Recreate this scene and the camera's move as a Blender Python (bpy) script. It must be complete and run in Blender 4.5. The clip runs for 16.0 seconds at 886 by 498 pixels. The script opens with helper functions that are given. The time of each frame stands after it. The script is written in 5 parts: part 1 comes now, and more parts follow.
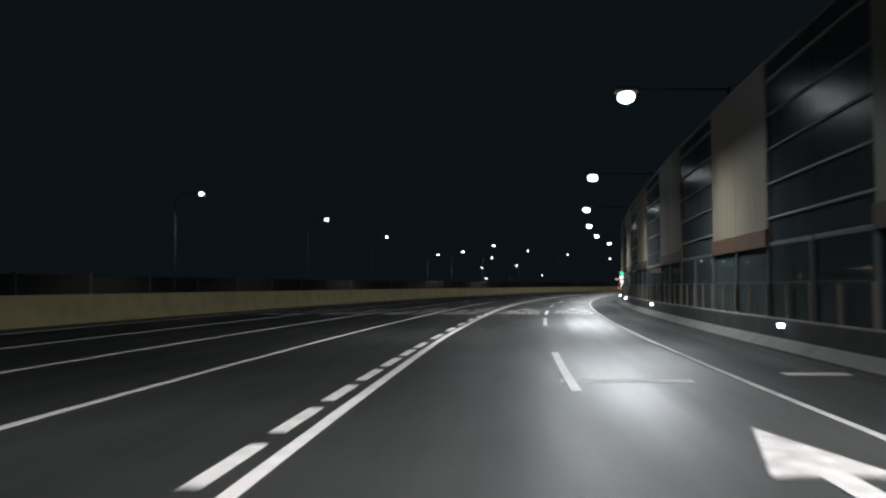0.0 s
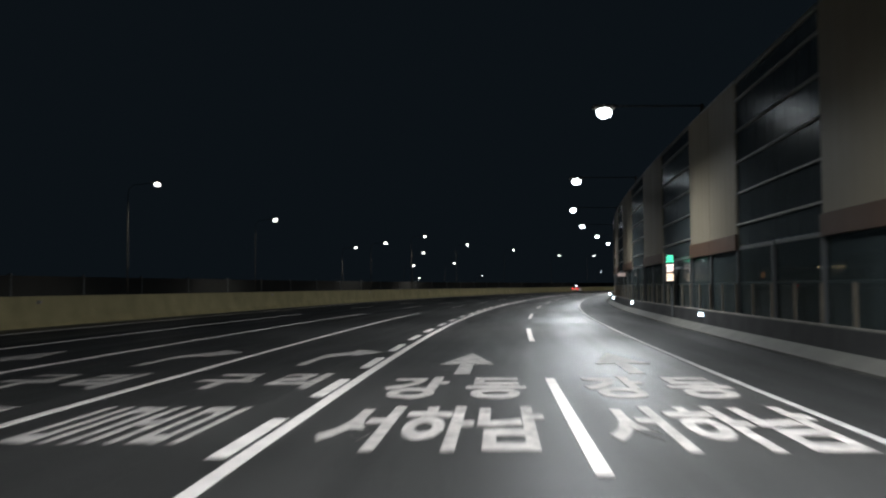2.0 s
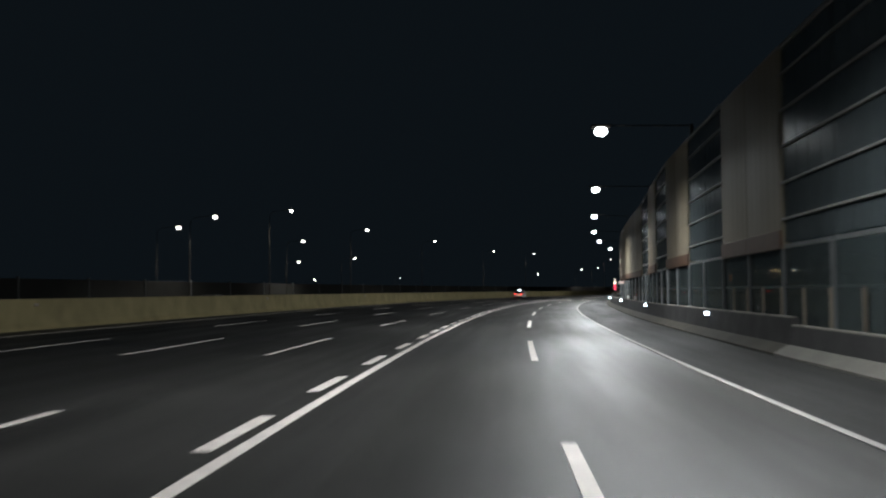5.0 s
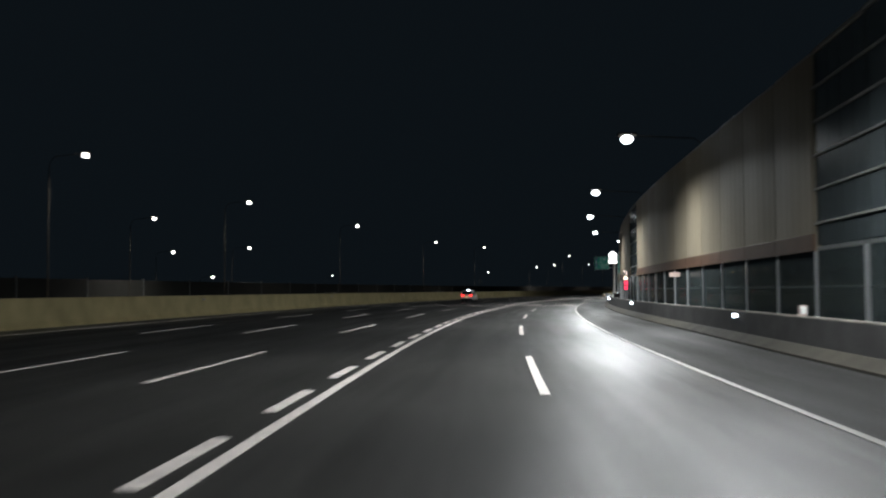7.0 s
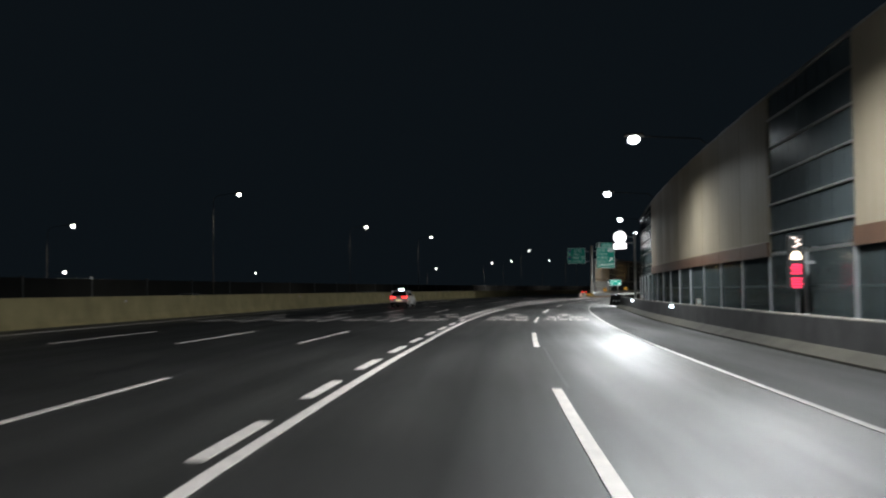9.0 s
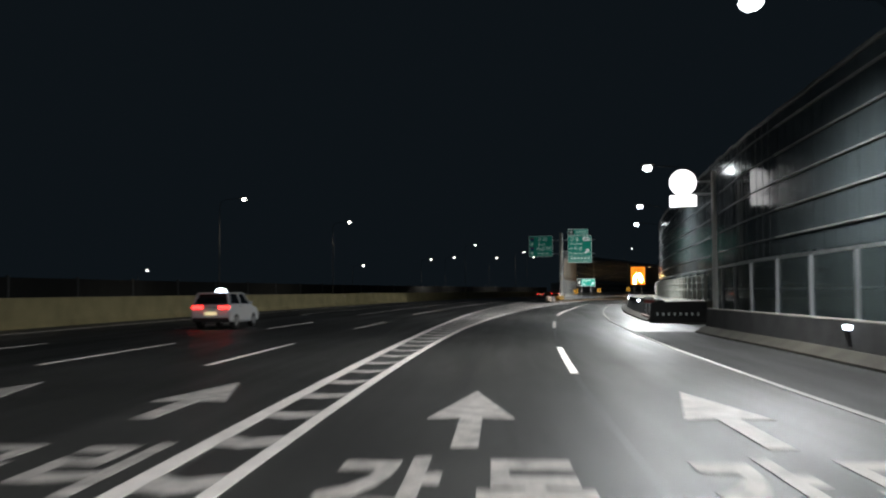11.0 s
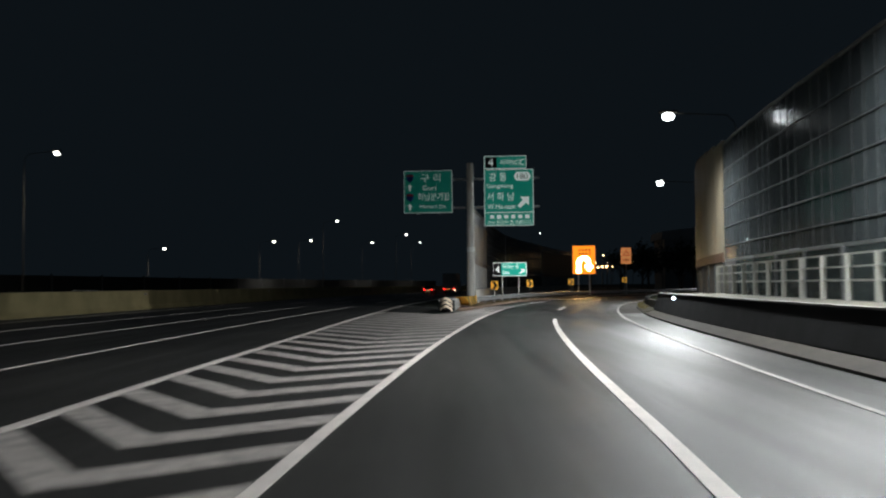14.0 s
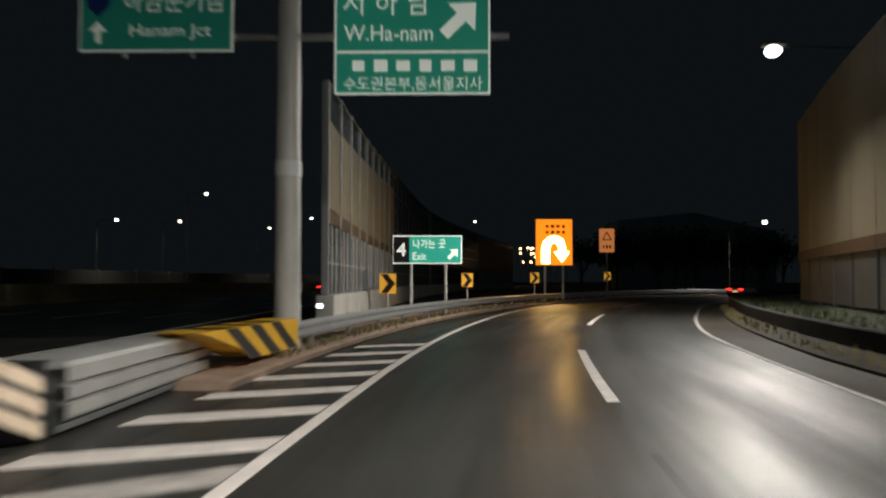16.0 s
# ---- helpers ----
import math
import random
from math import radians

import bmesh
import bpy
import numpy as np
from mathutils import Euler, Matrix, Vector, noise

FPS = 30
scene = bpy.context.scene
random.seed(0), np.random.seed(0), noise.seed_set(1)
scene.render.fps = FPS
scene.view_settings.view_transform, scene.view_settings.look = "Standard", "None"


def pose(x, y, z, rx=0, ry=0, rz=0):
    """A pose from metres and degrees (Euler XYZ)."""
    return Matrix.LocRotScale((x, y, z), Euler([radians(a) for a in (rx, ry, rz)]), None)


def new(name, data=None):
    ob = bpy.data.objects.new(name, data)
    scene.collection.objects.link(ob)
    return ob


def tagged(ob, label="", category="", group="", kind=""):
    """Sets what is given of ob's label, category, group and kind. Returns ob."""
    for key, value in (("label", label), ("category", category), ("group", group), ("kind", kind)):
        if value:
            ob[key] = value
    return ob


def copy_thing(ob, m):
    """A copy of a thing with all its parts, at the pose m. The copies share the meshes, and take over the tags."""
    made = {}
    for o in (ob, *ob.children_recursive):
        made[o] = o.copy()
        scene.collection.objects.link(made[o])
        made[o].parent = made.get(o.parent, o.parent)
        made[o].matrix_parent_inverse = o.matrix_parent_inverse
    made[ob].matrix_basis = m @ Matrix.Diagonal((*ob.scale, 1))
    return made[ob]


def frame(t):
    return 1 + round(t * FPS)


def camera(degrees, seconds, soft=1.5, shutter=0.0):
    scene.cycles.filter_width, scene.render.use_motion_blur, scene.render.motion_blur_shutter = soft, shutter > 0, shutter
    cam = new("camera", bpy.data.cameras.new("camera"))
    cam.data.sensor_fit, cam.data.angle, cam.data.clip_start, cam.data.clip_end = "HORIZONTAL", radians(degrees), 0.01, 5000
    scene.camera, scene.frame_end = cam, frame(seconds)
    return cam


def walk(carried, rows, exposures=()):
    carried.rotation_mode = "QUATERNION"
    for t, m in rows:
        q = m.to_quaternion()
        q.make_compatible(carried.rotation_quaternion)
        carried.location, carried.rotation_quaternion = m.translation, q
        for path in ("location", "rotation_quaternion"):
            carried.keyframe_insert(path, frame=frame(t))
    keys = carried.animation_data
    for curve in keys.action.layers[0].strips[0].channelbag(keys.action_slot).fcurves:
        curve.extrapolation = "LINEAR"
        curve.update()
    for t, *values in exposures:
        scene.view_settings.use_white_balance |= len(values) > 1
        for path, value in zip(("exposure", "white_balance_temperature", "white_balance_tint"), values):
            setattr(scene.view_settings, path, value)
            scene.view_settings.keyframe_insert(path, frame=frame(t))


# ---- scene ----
cam = camera(52.2, 16.0, soft=2.2, shutter=0.4)
EYE = 1.70
# seconds, x, y, yaw, pitch, roll
PATH = [
    (0.0, 0.00, 0.00, 0.00, 2.40, 0.37),
    (0.5, 0.75, 11.46, -1.05, 2.42, 0.22),
    (1.0, 1.69, 22.98, -2.01, 2.44, 0.15),
    (1.5, 2.84, 34.73, -3.02, 2.46, 0.25),
    (2.0, 4.19, 46.36, -3.87, 2.43, 0.50),
    (2.5, 5.72, 57.85, -4.67, 2.44, 0.63),
    (3.0, 7.34, 69.30, -5.60, 2.46, 0.75),
    (3.5, 9.05, 80.73, -6.31, 2.54, 0.61),
    (4.0, 10.94, 92.19, -6.98, 2.59, 0.55),
    (4.5, 13.00, 103.70, -7.76, 2.62, 0.46),
    (5.0, 15.24, 115.26, -8.59, 2.66, 0.36),
    (5.5, 17.66, 126.85, -9.39, 2.69, 0.27),
    (6.0, 20.25, 138.42, -10.16, 2.72, 0.20),
    (6.5, 22.99, 149.95, -11.00, 2.71, 0.27),
    (7.0, 25.88, 161.50, -11.97, 2.64, 0.31),
    (7.5, 28.92, 173.11, -12.87, 2.55, 0.43),
    (8.0, 32.10, 184.71, -13.67, 2.55, 0.51),
    (8.5, 35.41, 196.20, -14.38, 2.45, 0.47),
    (9.0, 38.76, 207.50, -15.12, 2.60, 0.35),
    (9.5, 42.34, 218.72, -15.96, 2.62, 0.32),
    (10.0, 46.12, 230.06, -16.84, 2.67, 0.34),
    (10.5, 50.27, 241.47, -17.77, 2.70, 0.28),
    (11.0, 54.68, 253.00, -18.79, 2.67, 0.19),
    (11.5, 59.38, 264.58, -19.91, 2.64, 0.11),
    (12.0, 64.34, 276.12, -21.08, 2.61, 0.04),
    (12.5, 69.50, 287.51, -22.31, 2.58, 0.00),
    (13.0, 74.81, 298.65, -23.58, 2.53, 0.11),
    (13.5, 80.30, 309.44, -24.73, 2.39, 0.35),
    (14.0, 85.92, 319.95, -25.85, 2.27, 0.45),
    (14.5, 91.64, 330.23, -26.95, 2.20, 0.21),
    (15.0, 97.55, 340.16, -28.00, 2.07, 0.06),
    (15.5, 103.52, 349.84, -29.02, 2.05, -0.15),
    (16.0, 109.40, 359.13, -30.16, 2.03, -0.09),
]
walk(cam, [(t, pose(x, y, EYE, 90 + p, r, w)) for t, x, y, w, p, r in PATH],
     exposures=[(0.0, 0.03, 6250, 10), (3.7, 0.03, 6350, 10), (6.0, 0.03, 6450, 10), (10.0, 0.03, 6400, 10), (12.4, 0.45, 6550, 10), (13.0, 0.08, 6450, 10), (13.5, 0.12, 6450, 10), (14.5, 0.05, 6500, 10), (15.5, 0.12, 6700, 11), (16.0, -0.06, 7300, 12)])

# ---- night sky and lamp strengths ----
world = bpy.data.worlds.new("night")
scene.world = world
world.use_nodes = True
wn = world.node_tree
wbg = wn.nodes["Background"]
wbg.inputs[0].default_value = (0.0037, 0.0057, 0.0076, 1)
wbg.inputs[1].default_value = 1.0
ROAD_LAMP_W, FAR_LAMP_W = 9300.0, 2600.0
ROAD_LAMP_RGB, FAR_LAMP_RGB = (0.93, 0.97, 0.97), (1.0, 0.95, 0.86)

# ---- road alignments: heading in degrees clockwise from +y, curvature in degrees a metre ----
STEP = 0.5


def alignment(heading, stations, bends, length):
    s = np.arange(0, length, STEP)
    k = np.interp(s, stations, bends)
    h = np.radians(heading + np.concatenate([[0], np.cumsum((k[1:] + k[:-1]) / 2 * STEP)]))
    m = (h[1:] + h[:-1]) / 2
    x = np.concatenate([[0], np.cumsum(np.sin(m) * STEP)])
    y = np.concatenate([[0], np.cumsum(np.cos(m) * STEP)])
    return s, x, y, h


# the main carriageway, and the two exit lanes that leave it on the right
MAIN = alignment(3.53, [0, 80, 160, 240, 320, 400, 500, 640],
                 [0.0728, 0.0655, 0.0583, 0.0768, 0.0544, 0.0532, 0.0668, 0.0682], 760)
EXIT = alignment(3.27, [0, 60, 120, 180, 240, 300, 360, 390, 410, 430, 450, 470, 620],
                 [0.0914, 0.0587, 0.0696, 0.0505, 0.0947, 0.0983, 0.0919, 0.1954, 0.212, 0.29, 0.40, 0.50, 0.60], 640)


def at(line, s, o=0.0, z=0.0):
    """The place at station s, o metres to the right of the line."""
    S, X, Y, H = line
    c = min(max(s, 0), S[-1])
    x, y, h = np.interp(c, S, X), np.interp(c, S, Y), np.interp(c, S, H)
    x, y = x + math.sin(h) * (s - c), y + math.cos(h) * (s - c)
    return Vector((x + math.cos(h) * o, y - math.sin(h) * o, z))


def heading(line, s):
    return math.degrees(np.interp(min(max(s, 0), line[0][-1]), line[0], line[3]))


def stand(line, s, o=0.0, z=0.0, turn=0.0):
    """A pose at that place whose y axis points along the road."""
    p = at(line, s, o, z)
    return pose(p.x, p.y, p.z, 0, 0, -heading(line, s) + turn)


def steps(a, b, d):
    n = max(1, int(math.ceil((b - a) / d)))
    return [a + (b - a) * i / n for i in range(n + 1)]


# ---- materials ----
MATS = {}


def mat(name, rgb, rough=0.6, metal=0.0, var=0.15, size=1.0, bump=0.0, fine=30.0, emit=0.0, wear=0.0, spec=0.5, rand=0.0):
    """A surface with stains at one scale and grain at another."""
    if name in MATS:
        return MATS[name]
    m = bpy.data.materials.new(name)
    m.use_nodes = True
    nt = m.node_tree
    n, l = nt.nodes, nt.links
    b = n["Principled BSDF"]
    b.inputs["Roughness"].default_value = rough
    b.inputs["Metallic"].default_value = metal
    b.inputs["Specular IOR Level"].default_value = spec
    col = (*rgb, 1)
    if emit:
        b.inputs["Base Color"].default_value = col
        b.inputs["Emission Color"].default_value = col
        b.inputs["Emission Strength"].default_value = emit
        MATS[name] = m
        return m
    geo = n.new("ShaderNodeNewGeometry")
    big = n.new("ShaderNodeTexNoise")
    big.inputs["Scale"].default_value = 1.0 / size
    big.inputs["Detail"].default_value = 5
    small = n.new("ShaderNodeTexNoise")
    small.inputs["Scale"].default_value = fine
    small.inputs["Detail"].default_value = 3
    l.new(geo.outputs["Position"], big.inputs["Vector"])
    l.new(geo.outputs["Position"], small.inputs["Vector"])
    mix = n.new("ShaderNodeMix")
    mix.data_type = "FLOAT"
    mix.inputs[0].default_value = 0.35
    l.new(big.outputs["Fac"], mix.inputs[2])
    l.new(small.outputs["Fac"], mix.inputs[3])
    ramp = n.new("ShaderNodeMapRange")
    ramp.inputs[1].default_value, ramp.inputs[2].default_value = 0.3, 0.7
    ramp.inputs[3].default_value, ramp.inputs[4].default_value = 1 - var, 1 + var
    l.new(mix.outputs[0], ramp.inputs[0])
    value = ramp.outputs[0]
    if rand:
        info = n.new("ShaderNodeObjectInfo")
        rr = n.new("ShaderNodeMapRange")
        rr.inputs[3].default_value, rr.inputs[4].default_value = 1 - rand, 1 + rand
        l.new(info.outputs["Random"], rr.inputs[0])
        mul = n.new("ShaderNodeMath")
        mul.operation = "MULTIPLY"
        l.new(value, mul.inputs[0])
        l.new(rr.outputs[0], mul.inputs[1])
        value = mul.outputs[0]
    tint = n.new("ShaderNodeVectorMath")
    tint.operation = "SCALE"
    tint.inputs[0].default_value = rgb
    l.new(value, tint.inputs["Scale"])
    l.new(tint.outputs[0], b.inputs["Base Color"])
    if wear:
        rr = n.new("ShaderNodeMapRange")
        rr.inputs[3].default_value, rr.inputs[4].default_value = rough - wear, rough + wear
        l.new(big.outputs["Fac"], rr.inputs[0])
        l.new(rr.outputs[0], b.inputs["Roughness"])
    if bump:
        bp = n.new("ShaderNodeBump")
        bp.inputs["Strength"].default_value = bump
        bp.inputs["Distance"].default_value = 0.01
        l.new(small.outputs["Fac"], bp.inputs["Height"])
        l.new(bp.outputs[0], b.inputs["Normal"])
    MATS[name] = m
    return m


def glass(name, rgb, alpha_rough=0.05, amount=0.75, spec=0.14):
    """A clear sheet with upright runs of tone: part see-through, part glossy."""
    if name in MATS:
        return MATS[name]
    m = bpy.data.materials.new(name)
    m.use_nodes = True
    nt = m.node_tree
    n, l = nt.nodes, nt.links
    b = n["Principled BSDF"]
    b.inputs["Roughness"].default_value = alpha_rough
    b.inputs["Specular IOR Level"].default_value = spec
    geo = n.new("ShaderNodeNewGeometry")
    info = n.new("ShaderNodeObjectInfo")
    runs = n.new("ShaderNodeVectorMath")
    runs.operation = "MULTIPLY"
    runs.inputs[1].default_value = (1.1, 1.1, 0.05)
    l.new(geo.outputs["Position"], runs.inputs[0])
    run_noise = n.new("ShaderNodeTexNoise")
    run_noise.inputs["Scale"].default_value = 1.0
    run_noise.inputs["Detail"].default_value = 4
    l.new(runs.outputs[0], run_noise.inputs["Vector"])
    thick = n.new("ShaderNodeMapRange")
    thick.inputs[1].default_value, thick.inputs[2].default_value = 0.3, 0.7
    thick.inputs[3].default_value, thick.inputs[4].default_value = 0.85, 1.15
    l.new(run_noise.outputs["Fac"], thick.inputs[0])
    each = n.new("ShaderNodeMapRange")
    each.inputs[3].default_value, each.inputs[4].default_value = 0.85, 1.15
    l.new(info.outputs["Random"], each.inputs[0])
    both = n.new("ShaderNodeMath")
    both.operation = "MULTIPLY"
    l.new(thick.outputs[0], both.inputs[0])
    l.new(each.outputs[0], both.inputs[1])
    tint = n.new("ShaderNodeVectorMath")
    tint.operation = "SCALE"
    tint.inputs[0].default_value = rgb
    l.new(both.outputs[0], tint.inputs["Scale"])
    l.new(tint.outputs[0], b.inputs["Base Color"])
    tr = n.new("ShaderNodeBsdfTransparent")
    tr.inputs[0].default_value = (0.75, 0.82, 0.8, 1)
    mx = n.new("ShaderNodeMixShader")
    mx.inputs[0].default_value = 1 - amount
    l.new(tr.outputs[0], mx.inputs[1])
    l.new(b.outputs[0], mx.inputs[2])
    l.new(mx.outputs[0], n["Material Output"].inputs[0])
    MATS[name] = m
    return m


def asphalt(name, rgb, smooth=0.41, gloss=0.31, worn=1.0):
    """Asphalt: stone grain, patches, wheel tracks, and stretches along the lanes that the wheels have polished."""
    m = bpy.data.materials.new(name)
    m.use_nodes = True
    nt = m.node_tree
    n, l = nt.nodes, nt.links
    b = n["Principled BSDF"]
    lane = n.new("ShaderNodeAttribute")
    lane.attribute_name = "lane"
    geo = n.new("ShaderNodeNewGeometry")

    def noise_of(source, scale, detail, stretch=None, twist=0.0):
        t = n.new("ShaderNodeTexNoise")
        t.inputs["Scale"].default_value = scale
        t.inputs["Detail"].default_value = detail
        t.inputs["Distortion"].default_value = twist
        if stretch:
            k = n.new("ShaderNodeVectorMath")
            k.operation = "MULTIPLY"
            k.inputs[1].default_value = stretch
            l.new(source, k.inputs[0])
            source = k.outputs[0]
        l.new(source, t.inputs["Vector"])
        return t.outputs["Fac"]

    def span(v, lo, hi, a=0.3, c=0.7):
        r = n.new("ShaderNodeMapRange")
        r.inputs[1].default_value, r.inputs[2].default_value = a, c
        r.inputs[3].default_value, r.inputs[4].default_value = lo, hi
        l.new(v, r.inputs[0])
        return r.outputs[0]

    def calc(kind, a, c):
        k = n.new("ShaderNodeMath")
        k.operation = kind
        l.new(a, k.inputs[0])
        if isinstance(c, float):
            k.inputs[1].default_value = c
        else:
            l.new(c, k.inputs[1])
        return k.outputs[0]

    grain = noise_of(geo.outputs["Position"], 45.0, 4)
    patch = noise_of(geo.outputs["Position"], 0.22, 5)
    streak = noise_of(lane.outputs["Vector"], 1.0, 4, (1.3, 0.035, 1.0))
    wide = noise_of(lane.outputs["Vector"], 1.0, 2, (0.45, 0.012, 1.0))
    polish = noise_of(lane.outputs["Vector"], 1.0, 6, (0.5, 0.055, 1.0), 0.2)
    split = n.new("ShaderNodeSeparateXYZ")
    l.new(lane.outputs["Vector"], split.inputs[0])
    wave = n.new("ShaderNodeMath")
    wave.operation = "SINE"
    l.new(calc("MULTIPLY", split.outputs[0], 2 * math.pi / 1.85), wave.inputs[0])
    track = calc("MULTIPLY", wave.outputs[0], worn)
    value = calc("MULTIPLY", calc("MULTIPLY", span(grain, 0.5, 1.5), span(patch, 0.78, 1.25)),
                 calc("MULTIPLY", span(streak, 0.84, 1.17), span(wide, 0.86, 1.16)))
    value = calc("MULTIPLY", value, span(track, 0.94, 1.06, -1, 1))
    tint = n.new("ShaderNodeVectorMath")
    tint.operation = "SCALE"
    tint.inputs[0].default_value = rgb
    l.new(value, tint.inputs["Scale"])
    l.new(tint.outputs[0], b.inputs["Base Color"])
    rough = calc("ADD", span(streak, smooth - 0.04 * worn, smooth + 0.12 * worn), span(polish, 0.13 * worn, -0.08 * worn, 0.34, 0.66))
    l.new(calc("MAXIMUM", calc("ADD", rough, span(track, 0.025, -0.025, -1, 1)), 0.3), b.inputs["Roughness"])
    shine = span(polish, gloss * (1 - 0.45 * worn), gloss * (1 + 0.3 * worn), 0.34, 0.66)
    l.new(calc("MULTIPLY", shine, span(streak, 1.16, 0.82)), b.inputs["Specular IOR Level"])
    bp = n.new("ShaderNodeBump")
    bp.inputs["Strength"].default_value = 0.7
    bp.inputs["Distance"].default_value = 0.01
    l.new(grain, bp.inputs["Height"])
    l.new(bp.outputs[0], b.inputs["Normal"])
    MATS[name] = m
    return m


ASPHALT = asphalt("asphalt", (0.042, 0.0405, 0.0385), 0.42, 0.24, 0.6)
GROUND = mat("dark_soil", (0.03, 0.033, 0.022), 0.95, 0, 0.5, 2.0, 0.5, 12)
WETASPHALT = asphalt("damp_asphalt", (0.040, 0.039, 0.037), 0.38, 0.42, 1.2)
PAINT = mat("road_paint", (0.82, 0.755, 0.715), 0.6, 0, 0.2, 0.4, 0.3, 40, spec=0.3)
EDGEPAINT = mat("dirty_road_paint", (0.36, 0.345, 0.325), 0.7, 0, 0.3, 0.5, 0.3, 40, spec=0.2)
OLDPAINT = mat("worn_road_paint", (0.46, 0.425, 0.40), 0.65, 0, 0.5, 0.3, 0.3, 30, spec=0.3)
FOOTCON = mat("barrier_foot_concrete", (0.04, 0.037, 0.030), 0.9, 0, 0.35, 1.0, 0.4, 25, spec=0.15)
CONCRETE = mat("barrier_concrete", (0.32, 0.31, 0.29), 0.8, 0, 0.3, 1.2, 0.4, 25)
# dark tone holds the shade on upright faces below the lamps
DARKCON = mat("shaded_stained_concrete", (0.038, 0.037, 0.037), 0.9, 0, 0.35, 1.0, 0.4, 25, spec=0.15)
YELLOWCON = mat("yellowish_concrete", (0.46, 0.39, 0.20), 0.85, 0, 0.25, 1.5, 0.4, 20)
BEIGE = mat("beige_panel", (0.228, 0.194, 0.140), 0.55, 0, 0.12, 2.0, 0.1, 30, rand=0.1)
RUST = mat("rust_brown_band", (0.085, 0.044, 0.026), 0.6, 0, 0.25, 1.0, 0.2, 30)
STEEL = mat("galvanised_steel", (0.34, 0.35, 0.36), 0.5, 0.5, 0.15, 0.8, 0.1, 40)
DARKSTEEL = mat("grey_painted_steel", (0.16, 0.17, 0.17), 0.5, 0.3, 0.2, 0.8, 0.1, 40)
LAMPPOLE = mat("dull_lamp_pole", (0.055, 0.05, 0.042), 0.9, 0.0, 0.15, spec=0.1)
POLE = mat("pole_paint", (0.62, 0.61, 0.58), 0.45, 0.1, 0.12, 1.0, 0.05, 30)
PANE3 = glass("milky_barrier_sheet", (0.072, 0.084, 0.09), 0.12, 0.35, 0.05)
PANE = glass("clear_barrier_sheet", (0.090, 0.107, 0.114), 0.22, 0.42, 0.07)
LOWPANE = glass("low_barrier_sheet", (0.062, 0.077, 0.079), 0.2, 0.42, 0.08)
BLACK = mat("black_plastic", (0.02, 0.02, 0.02), 0.5, 0, 0.1)
RUBBER = mat("tyre_rubber", (0.018, 0.018, 0.018), 0.85, 0, 0.2, 0.2, 0.2, 60)
SIGNWHITE = mat("white_sign_sheet", (0.82, 0.84, 0.82), 0.35, 0, 0.04)
SIGNBLACK = mat("black_sign_sheet", (0.012, 0.010, 0.012), 0.4, 0, 0.05)
SIGNYELLOW = mat("yellow_sign_sheet", (0.90, 0.50, 0.03), 0.4, 0, 0.08, 0.3)
SIGNBACK = mat("sign_back_aluminium", (0.35, 0.35, 0.35), 0.45, 0.7, 0.1)
AMBERLOW = mat("amber_sign_face", (1.0, 0.27, 0.015), emit=1.2)
LEDWHITE = mat("led_warm_white", (1.0, 0.80, 0.72), emit=2.2)
LEDGREEN = mat("led_green", (0.1, 0.9, 0.5), emit=1.6)
LEDRED = mat("led_red", (1.0, 0.03, 0.09), emit=1.5)
LENS = mat("lamp_lens", (0.90, 0.96, 1.0), emit=9)
LENSWARM = mat("warm_lamp_lens", (1.0, 0.95, 0.86), emit=9)
BLUELED = mat("blue_white_led", (0.72, 0.86, 1.0), emit=12)
TAIL = mat("tail_light", (1.0, 0.025, 0.02), emit=6)
HEAD = mat("head_light", (1.0, 0.96, 0.86), emit=40)
ORANGE = mat("orange_marker", (1.0, 0.35, 0.08), emit=5)
PINK = mat("pinkish_sign_face", (0.50, 0.38, 0.34), 0.5, 0, 0.05)
RED = mat("red_paint", (0.55, 0.03, 0.03), 0.45, 0, 0.1)
WHITE = mat("white_vehicle_paint", (0.74, 0.75, 0.76), 0.28, 0, 0.05)
TRUCKBOX = mat("white_box_panel", (0.66, 0.65, 0.62), 0.45, 0, 0.12, 0.8)
GREYBOX = mat("grey_box_panel", (0.30, 0.29, 0.28), 0.5, 0, 0.15, 0.8)
CARGLASS = mat("dark_car_glass", (0.012, 0.014, 0.016), 0.08, 0, 0.05)
GREYPAINT = mat("silver_vehicle_paint", (0.35, 0.36, 0.37), 0.3, 0.4, 0.05)
PLATE = mat("number_plate", (0.75, 0.65, 0.35), 0.4, 0, 0.05)
LEAF = mat("dark_foliage", (0.03, 0.05, 0.02), 0.8, 0, 0.4, 0.5)
BARK = mat("bark", (0.06, 0.045, 0.035), 0.9, 0, 0.3, 0.3, 0.5, 20)
FACADE = mat("far_facade", (0.38, 0.38, 0.38), 0.8, 0, 0.2, 3.0)


SHOULDER = asphalt("shoulder_asphalt", (0.021, 0.0208, 0.0202), 0.65, 0.14, 0.6)
RAMPSHOULDER = asphalt("dusty_shoulder_asphalt", (0.046, 0.040, 0.034), 0.7, 0.12, 0.4)
RAILPAINT = mat("weathered_railing_paint", (0.28, 0.28, 0.25), 0.6, 0, 0.2, 0.6, 0.1, 30)


# ---- mesh helpers ----
def mesh_object(name, verts, faces, material, parent=None, label="", smooth=False):
    me = bpy.data.meshes.new(name)
    me.from_pydata([tuple(v) for v in verts], [], faces)
    me.materials.append(material)
    if smooth:
        me.shade_smooth()
    ob = new(name, me)
    ob.parent = parent
    if label:
        ob["label"] = label
    return ob


